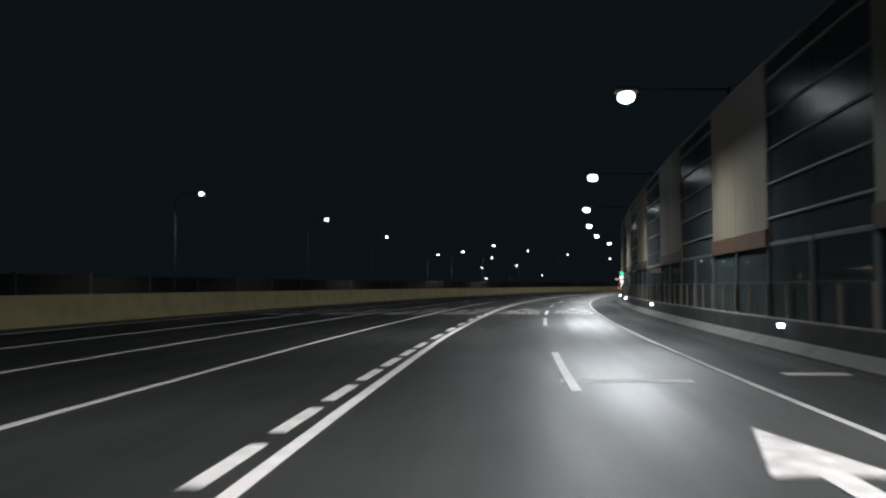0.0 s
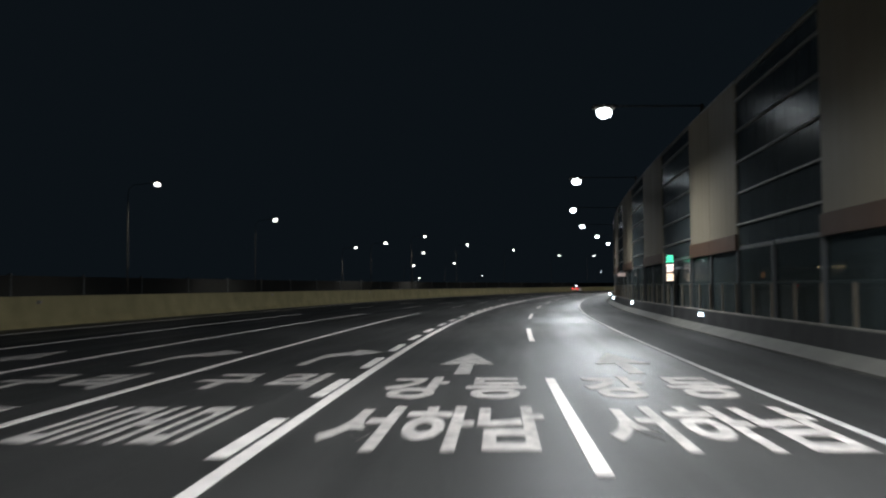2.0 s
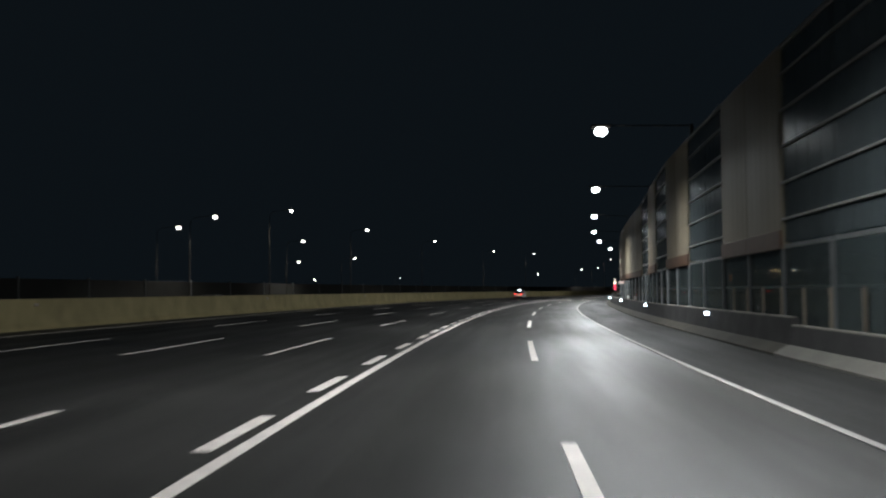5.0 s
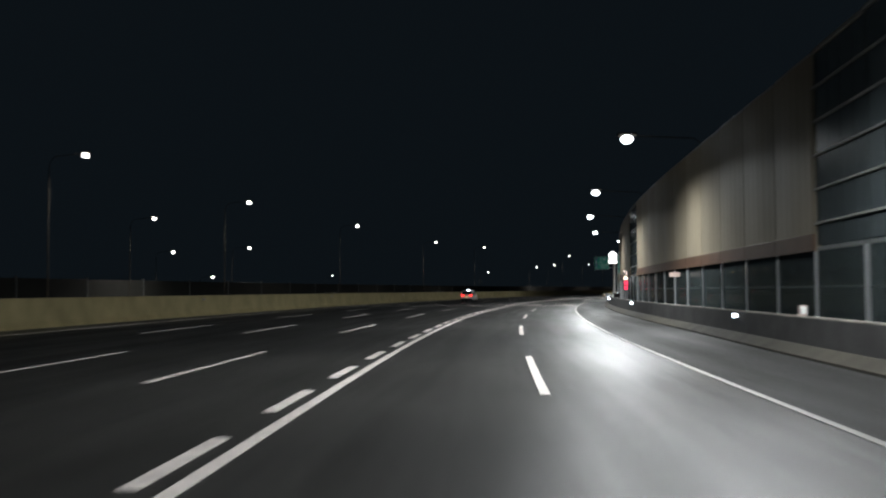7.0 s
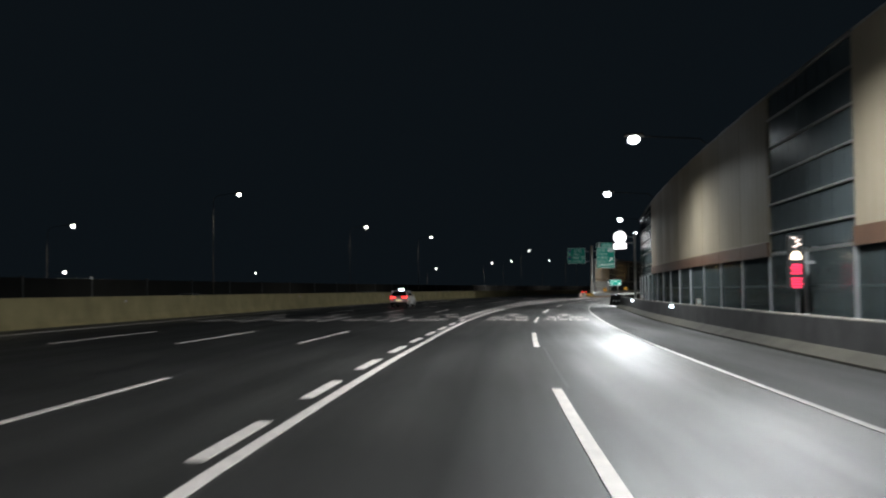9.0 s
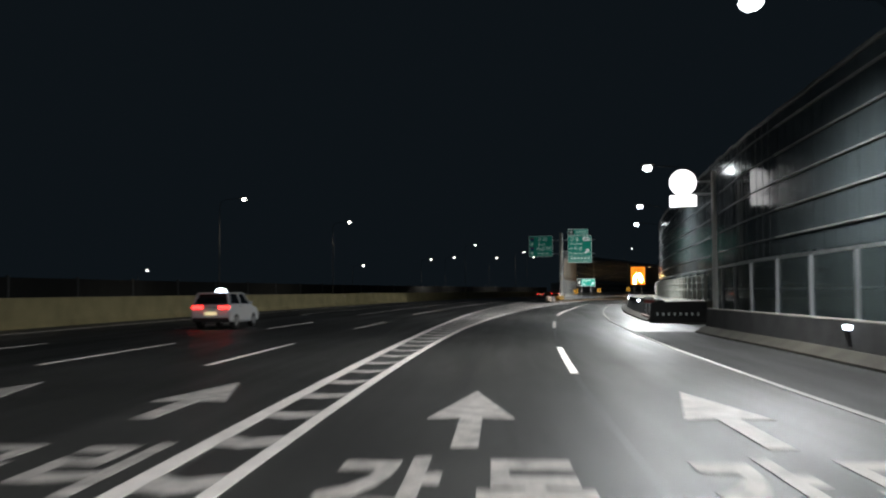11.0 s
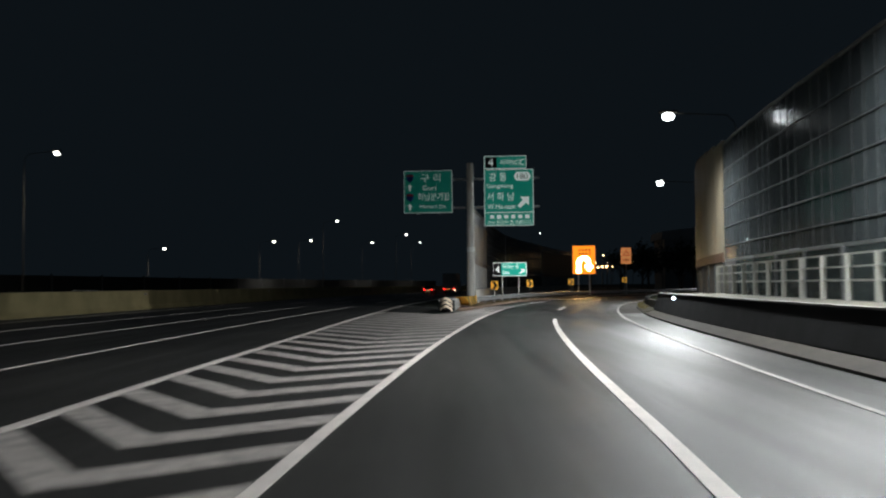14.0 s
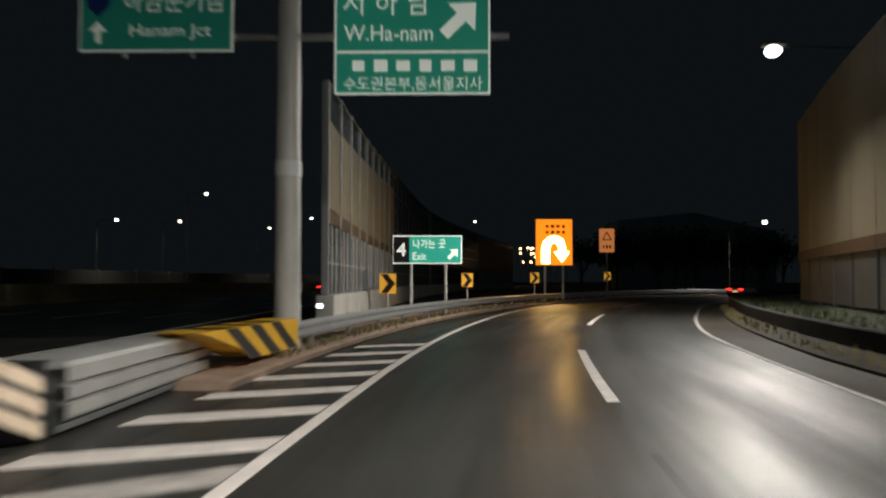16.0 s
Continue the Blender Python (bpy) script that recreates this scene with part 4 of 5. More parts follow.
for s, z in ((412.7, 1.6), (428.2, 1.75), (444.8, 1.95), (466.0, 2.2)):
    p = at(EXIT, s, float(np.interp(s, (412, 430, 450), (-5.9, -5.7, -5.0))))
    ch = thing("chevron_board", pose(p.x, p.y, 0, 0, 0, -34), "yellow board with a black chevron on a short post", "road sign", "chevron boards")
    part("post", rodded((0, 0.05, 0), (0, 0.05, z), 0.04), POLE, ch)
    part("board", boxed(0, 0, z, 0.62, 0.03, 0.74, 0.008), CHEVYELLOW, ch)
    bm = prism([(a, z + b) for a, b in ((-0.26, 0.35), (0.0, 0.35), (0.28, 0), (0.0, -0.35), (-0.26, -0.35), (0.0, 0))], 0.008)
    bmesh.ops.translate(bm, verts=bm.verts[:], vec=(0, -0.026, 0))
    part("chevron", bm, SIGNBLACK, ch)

# ---- crash cushion ----
c0 = at(EXIT, 388.05, -5.2)
cushion = thing("crash_cushion", pose(c0.x, c0.y, 0, 0, 0, -30.5) @ Matrix.Diagonal((0.9, 1.1, 0.88, 1)), "grey steel crash cushion with a striped nose", "crash cushion")
bm = bmesh.new()
bmesh.ops.create_cone(bm, cap_ends=True, segments=20, radius1=0.42, radius2=0.42, depth=0.9, matrix=Matrix.Translation((0, 0.45, 0.5)))
part("nose", bm, SIGNBLACK, cushion, "rounded black nose", True)
for i in range(3):
    z = 0.21 + 0.27 * i
    for side in (-1, 1):
        rows = []
        for k in range(7):
            ang = math.radians(90 - side * k * 15)
            u = k / 6
            zz = z - 0.09 + 0.36 * (1 - u)
            rows.append([(0.428 * math.cos(ang), 0.45 - 0.428 * math.sin(ang), zz + d) for d in (-0.095, 0.095)])
        vs = [p for r in rows for p in r]
        fs = [(2 * k, 2 * k + 2, 2 * k + 3, 2 * k + 1) for k in range(6)]
        mesh_object("nose_chevron", vs, fs, mat("pale_reflective", (0.95, 0.76, 0.58), 0.45, 0, 0.15, 0.2), cushion, "pale reflective chevron")
CUSHIONSTEEL = mat("bright_galvanised_steel", (0.46, 0.46, 0.45), 0.5, 0.25, 0.15, 0.7, 0.1, 40)
arch = [(0.50 * math.cos(a), 0.84 + 0.13 * math.sin(a)) for a in (math.pi * k / 12 for k in range(13))]
bm = prism(arch, 5.3)
bmesh.ops.translate(bm, verts=bm.verts[:], vec=(0, 0.72, 0))
part("top_cover", bm, CUSHIONSTEEL, cushion)
for side in (-1, 1):
    for k in range(3):
        y0 = 0.75 + 1.75 * k
        prof = [(0.52, 0.2), (0.54, 0.24), (0.545, 0.39), (0.46, 0.405), (0.46, 0.445), (0.54, 0.46), (0.545, 0.61), (0.46, 0.625), (0.46, 0.665), (0.54, 0.68), (0.535, 0.86), (0.50, 0.92)]
        vs = [(side * (x + 0.012 * (2 - k)), y, z) for y in (y0, y0 + 1.85) for x, z in prof]
        n = len(prof)
        fs = [(i, i + 1, i + 1 + n, i + n) for i in range(n - 1)]
        mesh_object("fender_panel", vs, fs, CUSHIONSTEEL, cushion)
    part("side_rail", boxed(side * 0.44, 3.2, 0.1, 0.08, 5.0, 0.1, 0.01), DARKSTEEL, cushion)
for k in range(4):
    part("diaphragm", boxed(0, 0.9 + 1.6 * k, 0.5, 0.84, 0.06, 0.8), DARKSTEEL, cushion)

# ---- guardrail with a striped end ----
rail_o = table([393, 400, 412, 430, 450, 520], [-4.75, -5.0, -5.2, -5.0, -4.3, -4.2])
guard = thing("guardrail", Matrix.Identity(4), "galvanised steel guardrail curving along the ramp", "guardrail")
W_BEAM = [(0.0, 0.42), (0.07, 0.47), (0.07, 0.53), (0.0, 0.58), (0.0, 0.62), (0.07, 0.67), (0.07, 0.73), (0.0, 0.80), (-0.012, 0.80), (0.055, 0.72), (0.055, 0.68), (-0.014, 0.62), (-0.014, 0.58), (0.055, 0.52), (0.055, 0.48), (-0.012, 0.42)]
s = 398.5
while s < 500:
    vs, fs = sweep(EXIT, s, s + 3.98, W_BEAM, 2.0, rail_o)
    mesh_object("beam", vs, fs, STEEL, guard)
    p = part("post", boxed(0, 0, 0.4, 0.1, 0.12, 0.8, 0.01), STEEL, guard)
    p.matrix_world = stand(EXIT, s + 2, rail_o(s + 2) - 0.09)
    s += 4.0
end = thing("guardrail_end", stand(EXIT, 393.8, rail_o(394) - 0.25), "guardrail end cover with black and yellow stripes", "guardrail")
SIDE = [(-1.1, 0.90), (-0.5, 0.80), (2.0, 0.30), (4.6, 0.30), (4.6, 0.90)]
bm = bmesh.new()
near = [bm.verts.new((0.30, y, z)) for y, z in SIDE]
back = [bm.verts.new((-0.42, y, z)) for y, z in SIDE]
bm.faces.new(near)
bm.faces.new(back[::-1])
for k in range(5):
    bm.faces.new((near[k], near[(k + 1) % 5], back[(k + 1) % 5], back[k]))
bmesh.ops.recalc_face_normals(bm, faces=bm.faces[:])
part("cover", bm, SIGNYELLOW, end, "yellow cover")
for k in range(3):
    y0 = 0.1 + 1.25 * k
    vs = [(0.306, y0, 0.895), (0.306, y0 + 0.6, 0.895), (0.306, y0 + 1.95, 0.305), (0.306, y0 + 1.3, 0.305)]
    mesh_object("black_stripe", vs, [(0, 1, 2, 3)], SIGNBLACK, end)
    vs = [(0.29, y0, 0.905), (0.29, y0 + 0.6, 0.905), (-0.41, y0 + 0.35, 0.905), (-0.41, y0 - 0.25, 0.905)]
    mesh_object("black_stripe", vs, [(0, 1, 2, 3)], SIGNBLACK, end)
part("stand", boxed(-0.05, 3.4, 0.2, 0.14, 0.2, 0.3, 0.01), DARKSTEEL, end)
# raised kerbed island under the gantry
vs, fs = sweep(EXIT, 393.0, 520, [(-1.6, 0), (0.35, 0), (0.42, 0.13), (0.36, 0.16), (-1.6, 0.16)], 3, rail_o)
tagged(mesh_object("gore_island", vs, fs, mat("dusty_concrete", (0.40, 0.28, 0.21), 0.85, 0, 0.35, 0.8, 0.4, 20)), "dusty kerbed island under the guardrail", "kerb", kind="structure")

# ---- noise barrier between the ramp and the main carriageway ----
PALECON = mat("pale_plinth_concrete", (0.55, 0.53, 0.49), 0.8, 0, 0.2, 1.2, 0.4, 25)
island_top = table([409, 446, 487, 549, 622], [8.2, 9.6, 10.0, 11.2, 11.6])


def island_bay(s):
    """One bay: concrete plinth, low clear sheet between pale studs, and beige panels or clear sheets above."""
    a, b = at(MAIN, s, 2.75), at(MAIN, s + 4, 2.75)
    d = b - a
    full = s < 445 or s > 564
    bay = thing("noise_barrier_bay", Matrix.Translation(a) @ Matrix.Rotation(math.atan2(d.y, d.x), 4, "Z"),
                "tall beige noise barrier bay on a concrete plinth" if full else "tall dark clear noise barrier bay on a concrete plinth", "noise barrier", "bays of the island noise barrier")
    w, h = d.length, island_top(s)
    part("plinth", boxed(w / 2, 0, 0.62, w - 0.01, 0.6, 1.24, 0.03), PALECON, bay)
    part("post", boxed(0, 0, (h + 1.24) / 2, 0.2, 0.24, h - 1.24, 0.015), STEEL if full or 486 < s < 492 else POSTDARK, bay)
    part("lower_sheet", boxed(w / 2, 0.02, 2.45, w - 0.21, 0.02, 2.3), LOWPANE, bay)
    part("middle_rail", boxed(w / 2, 0, 2.3, w - 0.21, 0.08, 0.08, 0.01), STEEL, bay)
    for k in (0.33, 0.66):
        part("stud", boxed(w * k, -0.07, 2.45, 0.12, 0.06, 2.3, 0.01), POLE if full else POSTDARK, bay)
    part("band", boxed(w / 2, 0, 3.85, w - 0.21, 0.12, 0.45, 0.01), RUST if full else DARKSTEEL, bay)
    if full:
        for k in range(3):
            part("panel", boxed(w * (k + 0.5) / 3, 0.0, (4.1 + h - 1.1) / 2, (w - 0.21) / 3 - 0.02, 0.1, h - 5.23, 0.015), BEIGE, bay)
        part("top_sheet", boxed(w / 2, 0.02, h - 0.56, w - 0.21, 0.02, 1.06), PANE, bay)
    else:
        n = 4
        for k in range(n):
            za, zb = 4.1 + (h - 4.2) * k / n, 4.1 + (h - 4.2) * (k + 1) / n
            part("sheet", boxed(w / 2, 0.02, (za + zb) / 2, w - 0.21, 0.02, zb - za - 0.08), PANE, bay)
            part("rail", boxed(w / 2, 0.0, zb, w - 0.21, 0.08, 0.07, 0.01), DARKSTEEL, bay)
    part("top_cap", boxed(w / 2, 0, h + 0.04, w - 0.005, 0.2, 0.08, 0.01), DARKSTEEL, bay)


for k in range(54):
    island_bay(409.0 + 4.0 * k)

# ---- steel railing on the roadside barrier ----
railing = thing("steel_railing", Matrix.Identity(4), "weathered grey steel railing of flat posts and three rails", "railing")
s = 312.0
while s <= 383:
    p = part("post", boxed(0, 0, 0.715, 0.2, 0.09, 1.43, 0.015), RAILPAINT, railing)
    p.matrix_world = stand(EXIT, s, 10.05, 1.12)
    s += 2.36
for z in (1.74, 2.15, 2.53):
    vs, fs = sweep(EXIT, 311.6, 382.9, [(10.02, z - 0.025), (10.08, z - 0.025), (10.08, z + 0.025), (10.02, z + 0.025)], 2)
    mesh_object("rail", vs, fs, RAILPAINT, railing)
board = thing("striped_board", stand(EXIT, 312.8, toe(313) + 0.25), "white and red striped board at the barrier end", "barrier board")
part("white_strip", boxed(-0.06, 2.0, 1.24, 0.06, 6.0, 0.18, 0.01), SIGNWHITE, board)
part("red_strip", boxed(-0.06, 2.0, 1.05, 0.06, 6.0, 0.18, 0.01), RED, board)
for y in (-0.6, 2.0, 4.6):
    part("bracket", boxed(0.0, y, 0.6, 0.06, 0.08, 1.2, 0.01), STEEL, board)
for k in range(7):
    fb = thing("foot_block", stand(EXIT, 310.2 + 1.15 * k, toe(312) - 0.02, 0.08), "pale pink block at the foot of the barrier", "reflector", "blocks at the barrier foot")
    part("body", boxed(0, 0, 0.1, 0.16, 0.95, 0.2, 0.03), mat("pale_pink_block", (0.26, 0.17, 0.145), 0.6, 0, 0.3, 0.3), fb)
    part("face", boxed(0, -0.48, 0.11, 0.12, 0.02, 0.13, 0.006), SIGNWHITE, fb)
endwall = thing("barrier_end", stand(EXIT, 309.0, 8.2), "dark concrete barrier end with small white reflectors", "concrete barrier")
part("block", prism([(-1.5, 0), (1.5, 0), (1.45, 1.08), (-1.35, 1.08), (-1.45, 0.3)], 0.5), DARKCON, endwall)
for k in range(8):
    part("reflector", boxed(-1.1 + 0.3 * k, -0.012, 0.45, 0.1, 0.02, 0.16, 0.004), SIGNWHITE, endwall)

# ---- lit markers on the barrier ----
for s in (-1.0, 24.8, 53.6, 80.9, 106.0, 131.0, 150.5, 170.5, 194.8, 225.0, 257.5, 282.0, 325.2, 350.3, 376.6):
    z = 0.62 if s < 140 else 0.82 if s < 300 else 1.0 if s < 390 else 0.6
    dl = thing("barrier_marker", stand(EXIT, s, toe(s) + 0.4, z), "small lit white marker on the concrete barrier", "marker light", "markers on the barrier")
    part("case", boxed(0, 0.05, 0, 0.1, 0.3, 0.16, 0.02), BLACK, dl)
    part("lens", boxed(-0.03, -0.11, 0, 0.16, 0.03, 0.12, 0.01), BLUELED, dl, "blue-white lit lens")


im = thing("barrier_marker", stand(MAIN, 408.75, 2.62, 0.9), "small lit white marker on the island plinth", "marker light", "markers on the barrier")
part("case", boxed(0, 0.1, 0, 0.14, 0.36, 0.16, 0.02), BLACK, im)
part("lens", boxed(0, -0.09, 0, 0.16, 0.03, 0.12, 0.01), BLUELED, im, "blue-white lit lens")

# ---- dry weeds at the foot of the guardrail and of the low barrier ----
rng = random.Random(8)
vs, fs = [], []
for k in range(1400):
    s = rng.uniform(397, 452) if k < 800 else rng.uniform(389, 440)
    o = rail_o(s) + rng.gauss(0.05, 0.13) if k < 800 else toe(s) + rng.uniform(-0.05, 0.3)
    p = at(EXIT, s, o, 0.14 if k < 800 else 0.1 + 0.3 * max(0.0, o - toe(s)))
    h, a = rng.uniform(0.08, 0.3), rng.random() * 6.28
    u = Vector((math.cos(a), math.sin(a), 0)) * 0.03
    tip = p + Vector((rng.gauss(0, 0.05), rng.gauss(0, 0.05), h))
    n = len(vs)
    vs += [p - u, p + u, tip]
    fs.append((n, n + 1, n + 2))
tagged(mesh_object("dry_weeds", vs, fs, mat("dry_weed", (0.17, 0.14, 0.06), 0.9, 0, 0.4, 0.3)), "sparse dry weeds along the guardrail and barrier", "weeds", kind="stuff")


# ---- grassy verge between the low barrier and the noise barrier ----
VERGE = mat("dull_verge_grass", (0.035, 0.042, 0.02), 0.95, 0, 0.5, 0.7, 0.6, 10)
vs, fs = ribbon(EXIT, 385.3, 470, lambda s: toe(s) + 0.7, lambda s: toe(s) + 4.6, 0.5, 3, 6)
vs = [Vector((v.x, v.y, 0.42 + 0.18 * (i % 7) / 6 + 0.06 * math.sin(1.7 * i))) for i, v in enumerate(vs)]
tagged(mesh_object("verge", vs, fs, VERGE, smooth=True), "dull grassy bank behind the low barrier", "verge", kind="structure")
rng = random.Random(15)
vs, fs = [], []
for k in range(2600):
    s = rng.uniform(386, 462)
    o = toe(s) + 0.75 + 3.4 * rng.random() ** 1.5
    p = at(EXIT, s, o, 0.45)
    h, a = rng.uniform(0.12, 0.42), rng.random() * 6.28
    u = Vector((math.cos(a), math.sin(a), 0)) * 0.025
    tip = p + Vector((rng.gauss(0, 0.09), rng.gauss(0, 0.09), h))
    n = len(vs)
    vs += [p - u, p + u, tip]
    fs.append((n, n + 1, n + 2))
tagged(mesh_object("verge_grass", vs, fs, mat("verge_blade", (0.036, 0.044, 0.02), 0.9, 0, 0.4, 0.3)), "rough dull grass on the bank behind the barrier", "grass", kind="stuff")


# ---- lit boards on the noise barrier ----
LEDCREAM = mat("led_cream", (1.0, 0.80, 0.58), emit=2.0)


def light_board(s, o, z0, z1, rows, label):
    """A tall narrow board of lit characters that faces the traffic."""
    m = stand(EXIT, s, o)
    b = thing("light_board", m, label, "message board")
    w = 0.45
    part("case", boxed(0, 0.1, (z0 + z1) / 2, w, 0.2, z1 - z0, 0.02), BLACK, b)
    part("bracket", boxed(0.4, 0.1, (z0 + z1) / 2, 0.3, 0.1, 0.1, 0.01), STEEL, b)
    part("post", boxed(0.1, 0.24, z0 / 2, 0.09, 0.09, z0, 0.01), POSTDARK, b)
    n = len(rows)
    h = (z1 - z0) / n
    for i, (ch, material) in enumerate(rows):
        z = z1 - h * (i + 0.5)
        if ch and ch not in ("glyph", "dome"):
            writing(ch, b, 0, z, h * 0.74, material, -0.012, w * 0.7, "lit_character")
        elif ch == "glyph":
            for k, (gx, gz, turn) in enumerate(((-0.06, 0.3, 25), (0.05, 0.1, -30), (0.08, -0.14, 35), (-0.02, -0.33, -20))):
                g = part("lit_mark", boxed(0, 0, 0, 0.13, 0.012, 0.035), material, b)
                g.location, g.rotation_euler = (gx, -0.008, z + gz * h), (0, radians(turn), 0)
        elif ch == "dome":
            dome = [(0.17 * math.cos(a), z - h * 0.3 + 0.26 * math.sin(a)) for a in (math.pi * k / 10 for k in range(11))]
            bm = prism(dome, 0.012)
            bmesh.ops.translate(bm, verts=bm.verts[:], vec=(0, -0.014, 0))
            part("lit_dome", bm, material, b)
        else:
            for k in range(4):
                wide = w * (0.74, 0.6, 0.7, 0.56)[(k + i) % 4]
                part("lit_strip", boxed(0.012 * (k % 2), -0.008, z + h * (k - 1.5) * 0.2, wide, 0.012, h * 0.12), material, b)
    return b


light_board(87.4, 6.98, 1.86, 3.08, [("", LEDGREEN), ("", LEDWHITE), ("", LEDCREAM)], "narrow message board with lit green, white and cream rows")
light_board(238.8, 8.85, 1.65, 3.25, [("glyph", LEDWHITE), ("dome", LEDCREAM), ("", LEDRED), ("", LEDRED)], "narrow message board with lit white and red rows")
for s, o in ((49.0, 6.82), (111.2, 6.86), (212.2, 9.05)):
    ps = thing("wall_plate", stand(EXIT, s, o), "small pink plate on two short arms from the noise barrier", "small sign", "plates by the noise barrier")
    part("plate", boxed(0, 0, 2.48, 0.55, 0.03, 0.24, 0.006), PINK, ps)
    for x in (0.1, 0.2):
        part("arm", rodded((x, 0.03, 2.45 + x / 4), (wall_o(s) - o + 0.05, 0.12, 2.45 + x / 4), 0.018), LAMPPOLE, ps)

for s in (180.5, 188.0, 251.0, 275.0):
    rb = thing("reflector_box", stand(EXIT, s, toe(s) + 0.58, 0.975), "small pale reflector box on top of the barrier", "reflector", "reflector boxes on the barrier")
    part("case", boxed(0, 0, 0.15, 0.2, 0.12, 0.3, 0.02), PINK, rb)
    part("face", boxed(0, -0.065, 0.17, 0.16, 0.012, 0.2, 0.004), SIGNWHITE, rb)

for k in range(14):
    cr = thing("barrier_reflector", stand(MAIN, 17 + 35 * k, -22.11, 1.17), "small pale reflector on the central barrier", "reflector", "reflectors on the central barrier")
    part("case", boxed(0, 0.02, 0, 0.12, 0.2, 0.14, 0.02), PINK, cr)
    part("face", boxed(0.01, -0.09, 0, 0.1, 0.02, 0.11, 0.004), SIGNWHITE, cr)

# ---- round reflective sign on a cantilever; emission stands in for returned headlights ----
r = stand(EXIT, 304.0, 7.85)
disc = thing("round_sign", r, "bright white reflective round sign over a white plate", "road sign")
HEADLITDISC = mat("headlit_sign_disc", (1.0, 0.97, 0.97), emit=3.0)
bm = bmesh.new()
bmesh.ops.create_cone(bm, cap_ends=True, segments=28, radius1=0.62, radius2=0.62, depth=0.06, matrix=Matrix.Translation((0, 0, 6.85)) @ Matrix.Rotation(radians(90), 4, "X"))
part("disc", bm, HEADLITDISC, disc)
part("plate", boxed(0, 0, 5.97, 1.25, 0.06, 0.52, 0.02), HEADLITDISC, disc)
part("mast", rodded((1.45, 0.1, 0), (1.45, 0.1, 7.4), 0.13, 0.11, 12), POLE, disc)
for z in (6.3, 6.9):
    part("arm", rodded((-0.3, 0.12, z), (1.45, 0.12, z), 0.05), STEEL, disc)


# ---- vehicles ----
def wheel(parent, x, y, r, w):
    t = part("wheel", rodded((x - w / 2, y, r), (x + w / 2, y, r), r, r, 20), RUBBER, parent)
    part("rim", rodded((x - w / 2 - 0.005, y, r), (x + w / 2 + 0.005, y, r), r * 0.6, r * 0.6, 14), GREYPAINT, t)
    return t


def truck(m, skin, label):
    """A box truck, seen from behind: y runs forwards from the tail."""
    t = thing("box_truck", m, label, "truck")
    part("chassis", boxed(0, 3.9, 0.82, 0.9, 7.6, 0.22, 0.02), BLACK, t)
    part("cargo_box", boxed(0, 3.05, 2.42, 2.4, 6.0, 2.72, 0.03), skin, t)
    for x in (-0.6, 0.6):
        d = part("rear_door", boxed(x, 0.03, 2.42, 1.13, 0.05, 2.5, 0.02), skin, t)
        for z in (1.5, 2.4, 3.3):
            part("hinge", boxed(math.copysign(1.1, x), -0.0, z, 0.16, 0.03, 0.08, 0.005), STEEL, d)
        for dx in (-0.22, 0.2):
            part("latch_rod", rodded((x + dx, -0.015, 1.2), (x + dx, -0.015, 3.62), 0.022), STEEL, d)
    for x in (-1.17, 1.17):
        part("corner_post", boxed(x, 0.02, 2.42, 0.1, 0.1, 2.76, 0.015), STEEL, t)
    part("top_sill", boxed(0, 0.02, 3.76, 2.42, 0.1, 0.09, 0.015), STEEL, t)
    part("rear_bumper", boxed(0, 0.12, 0.62, 2.2, 0.12, 0.16, 0.02), STEEL, t)
    part("lamp_bar", boxed(0, 0.06, 0.95, 2.3, 0.1, 0.2, 0.02), BLACK, t)
    for x in (-0.95, 0.95):
        part("tail_light", boxed(x, -0.0, 0.95, 0.3, 0.06, 0.14, 0.01), TAIL, t)
    for x in (-0.3, 0.1):
        part("marker_light", boxed(x, 0.0, 0.9, 0.1, 0.04, 0.06), ORANGE, t)
    part("side_light", boxed(1.0, 0.02, 0.72, 0.12, 0.05, 0.12), mat("reverse_light", (1.0, 0.9, 0.75), emit=8), t)
    part("number_plate", boxed(-0.35, 0.05, 0.72, 0.5, 0.02, 0.2), PLATE, t)
    part("cab", prism([(-1.05, 0.55), (1.05, 0.55), (1.08, 1.5), (0.95, 2.6), (-0.95, 2.6), (-1.08, 1.5)], 1.7), WHITE, t).location = (0, 6.25, 0)
    part("windscreen", boxed(0, 7.97, 1.95, 1.7, 0.04, 0.8, 0.02), CARGLASS, t)
    for x in (-0.8, 0.8):
        part("headlight", boxed(x, 7.97, 0.85, 0.34, 0.06, 0.2, 0.02), HEAD, t)
    for x in (-1.2, 1.2):
        part("mirror", boxed(x, 7.6, 2.0, 0.12, 0.1, 0.45, 0.02), BLACK, t)
    for y in (1.7, 6.9):
        for x in (-0.95, 0.95):
            wheel(t, x, y, 0.45, 0.34 if y < 3 else 0.24)
    for x in (-1.1, 1.1):
        part("mudguard", boxed(x * 0.86, 1.7, 0.98, 0.42, 1.2, 0.05, 0.02), BLACK, t)
    return t


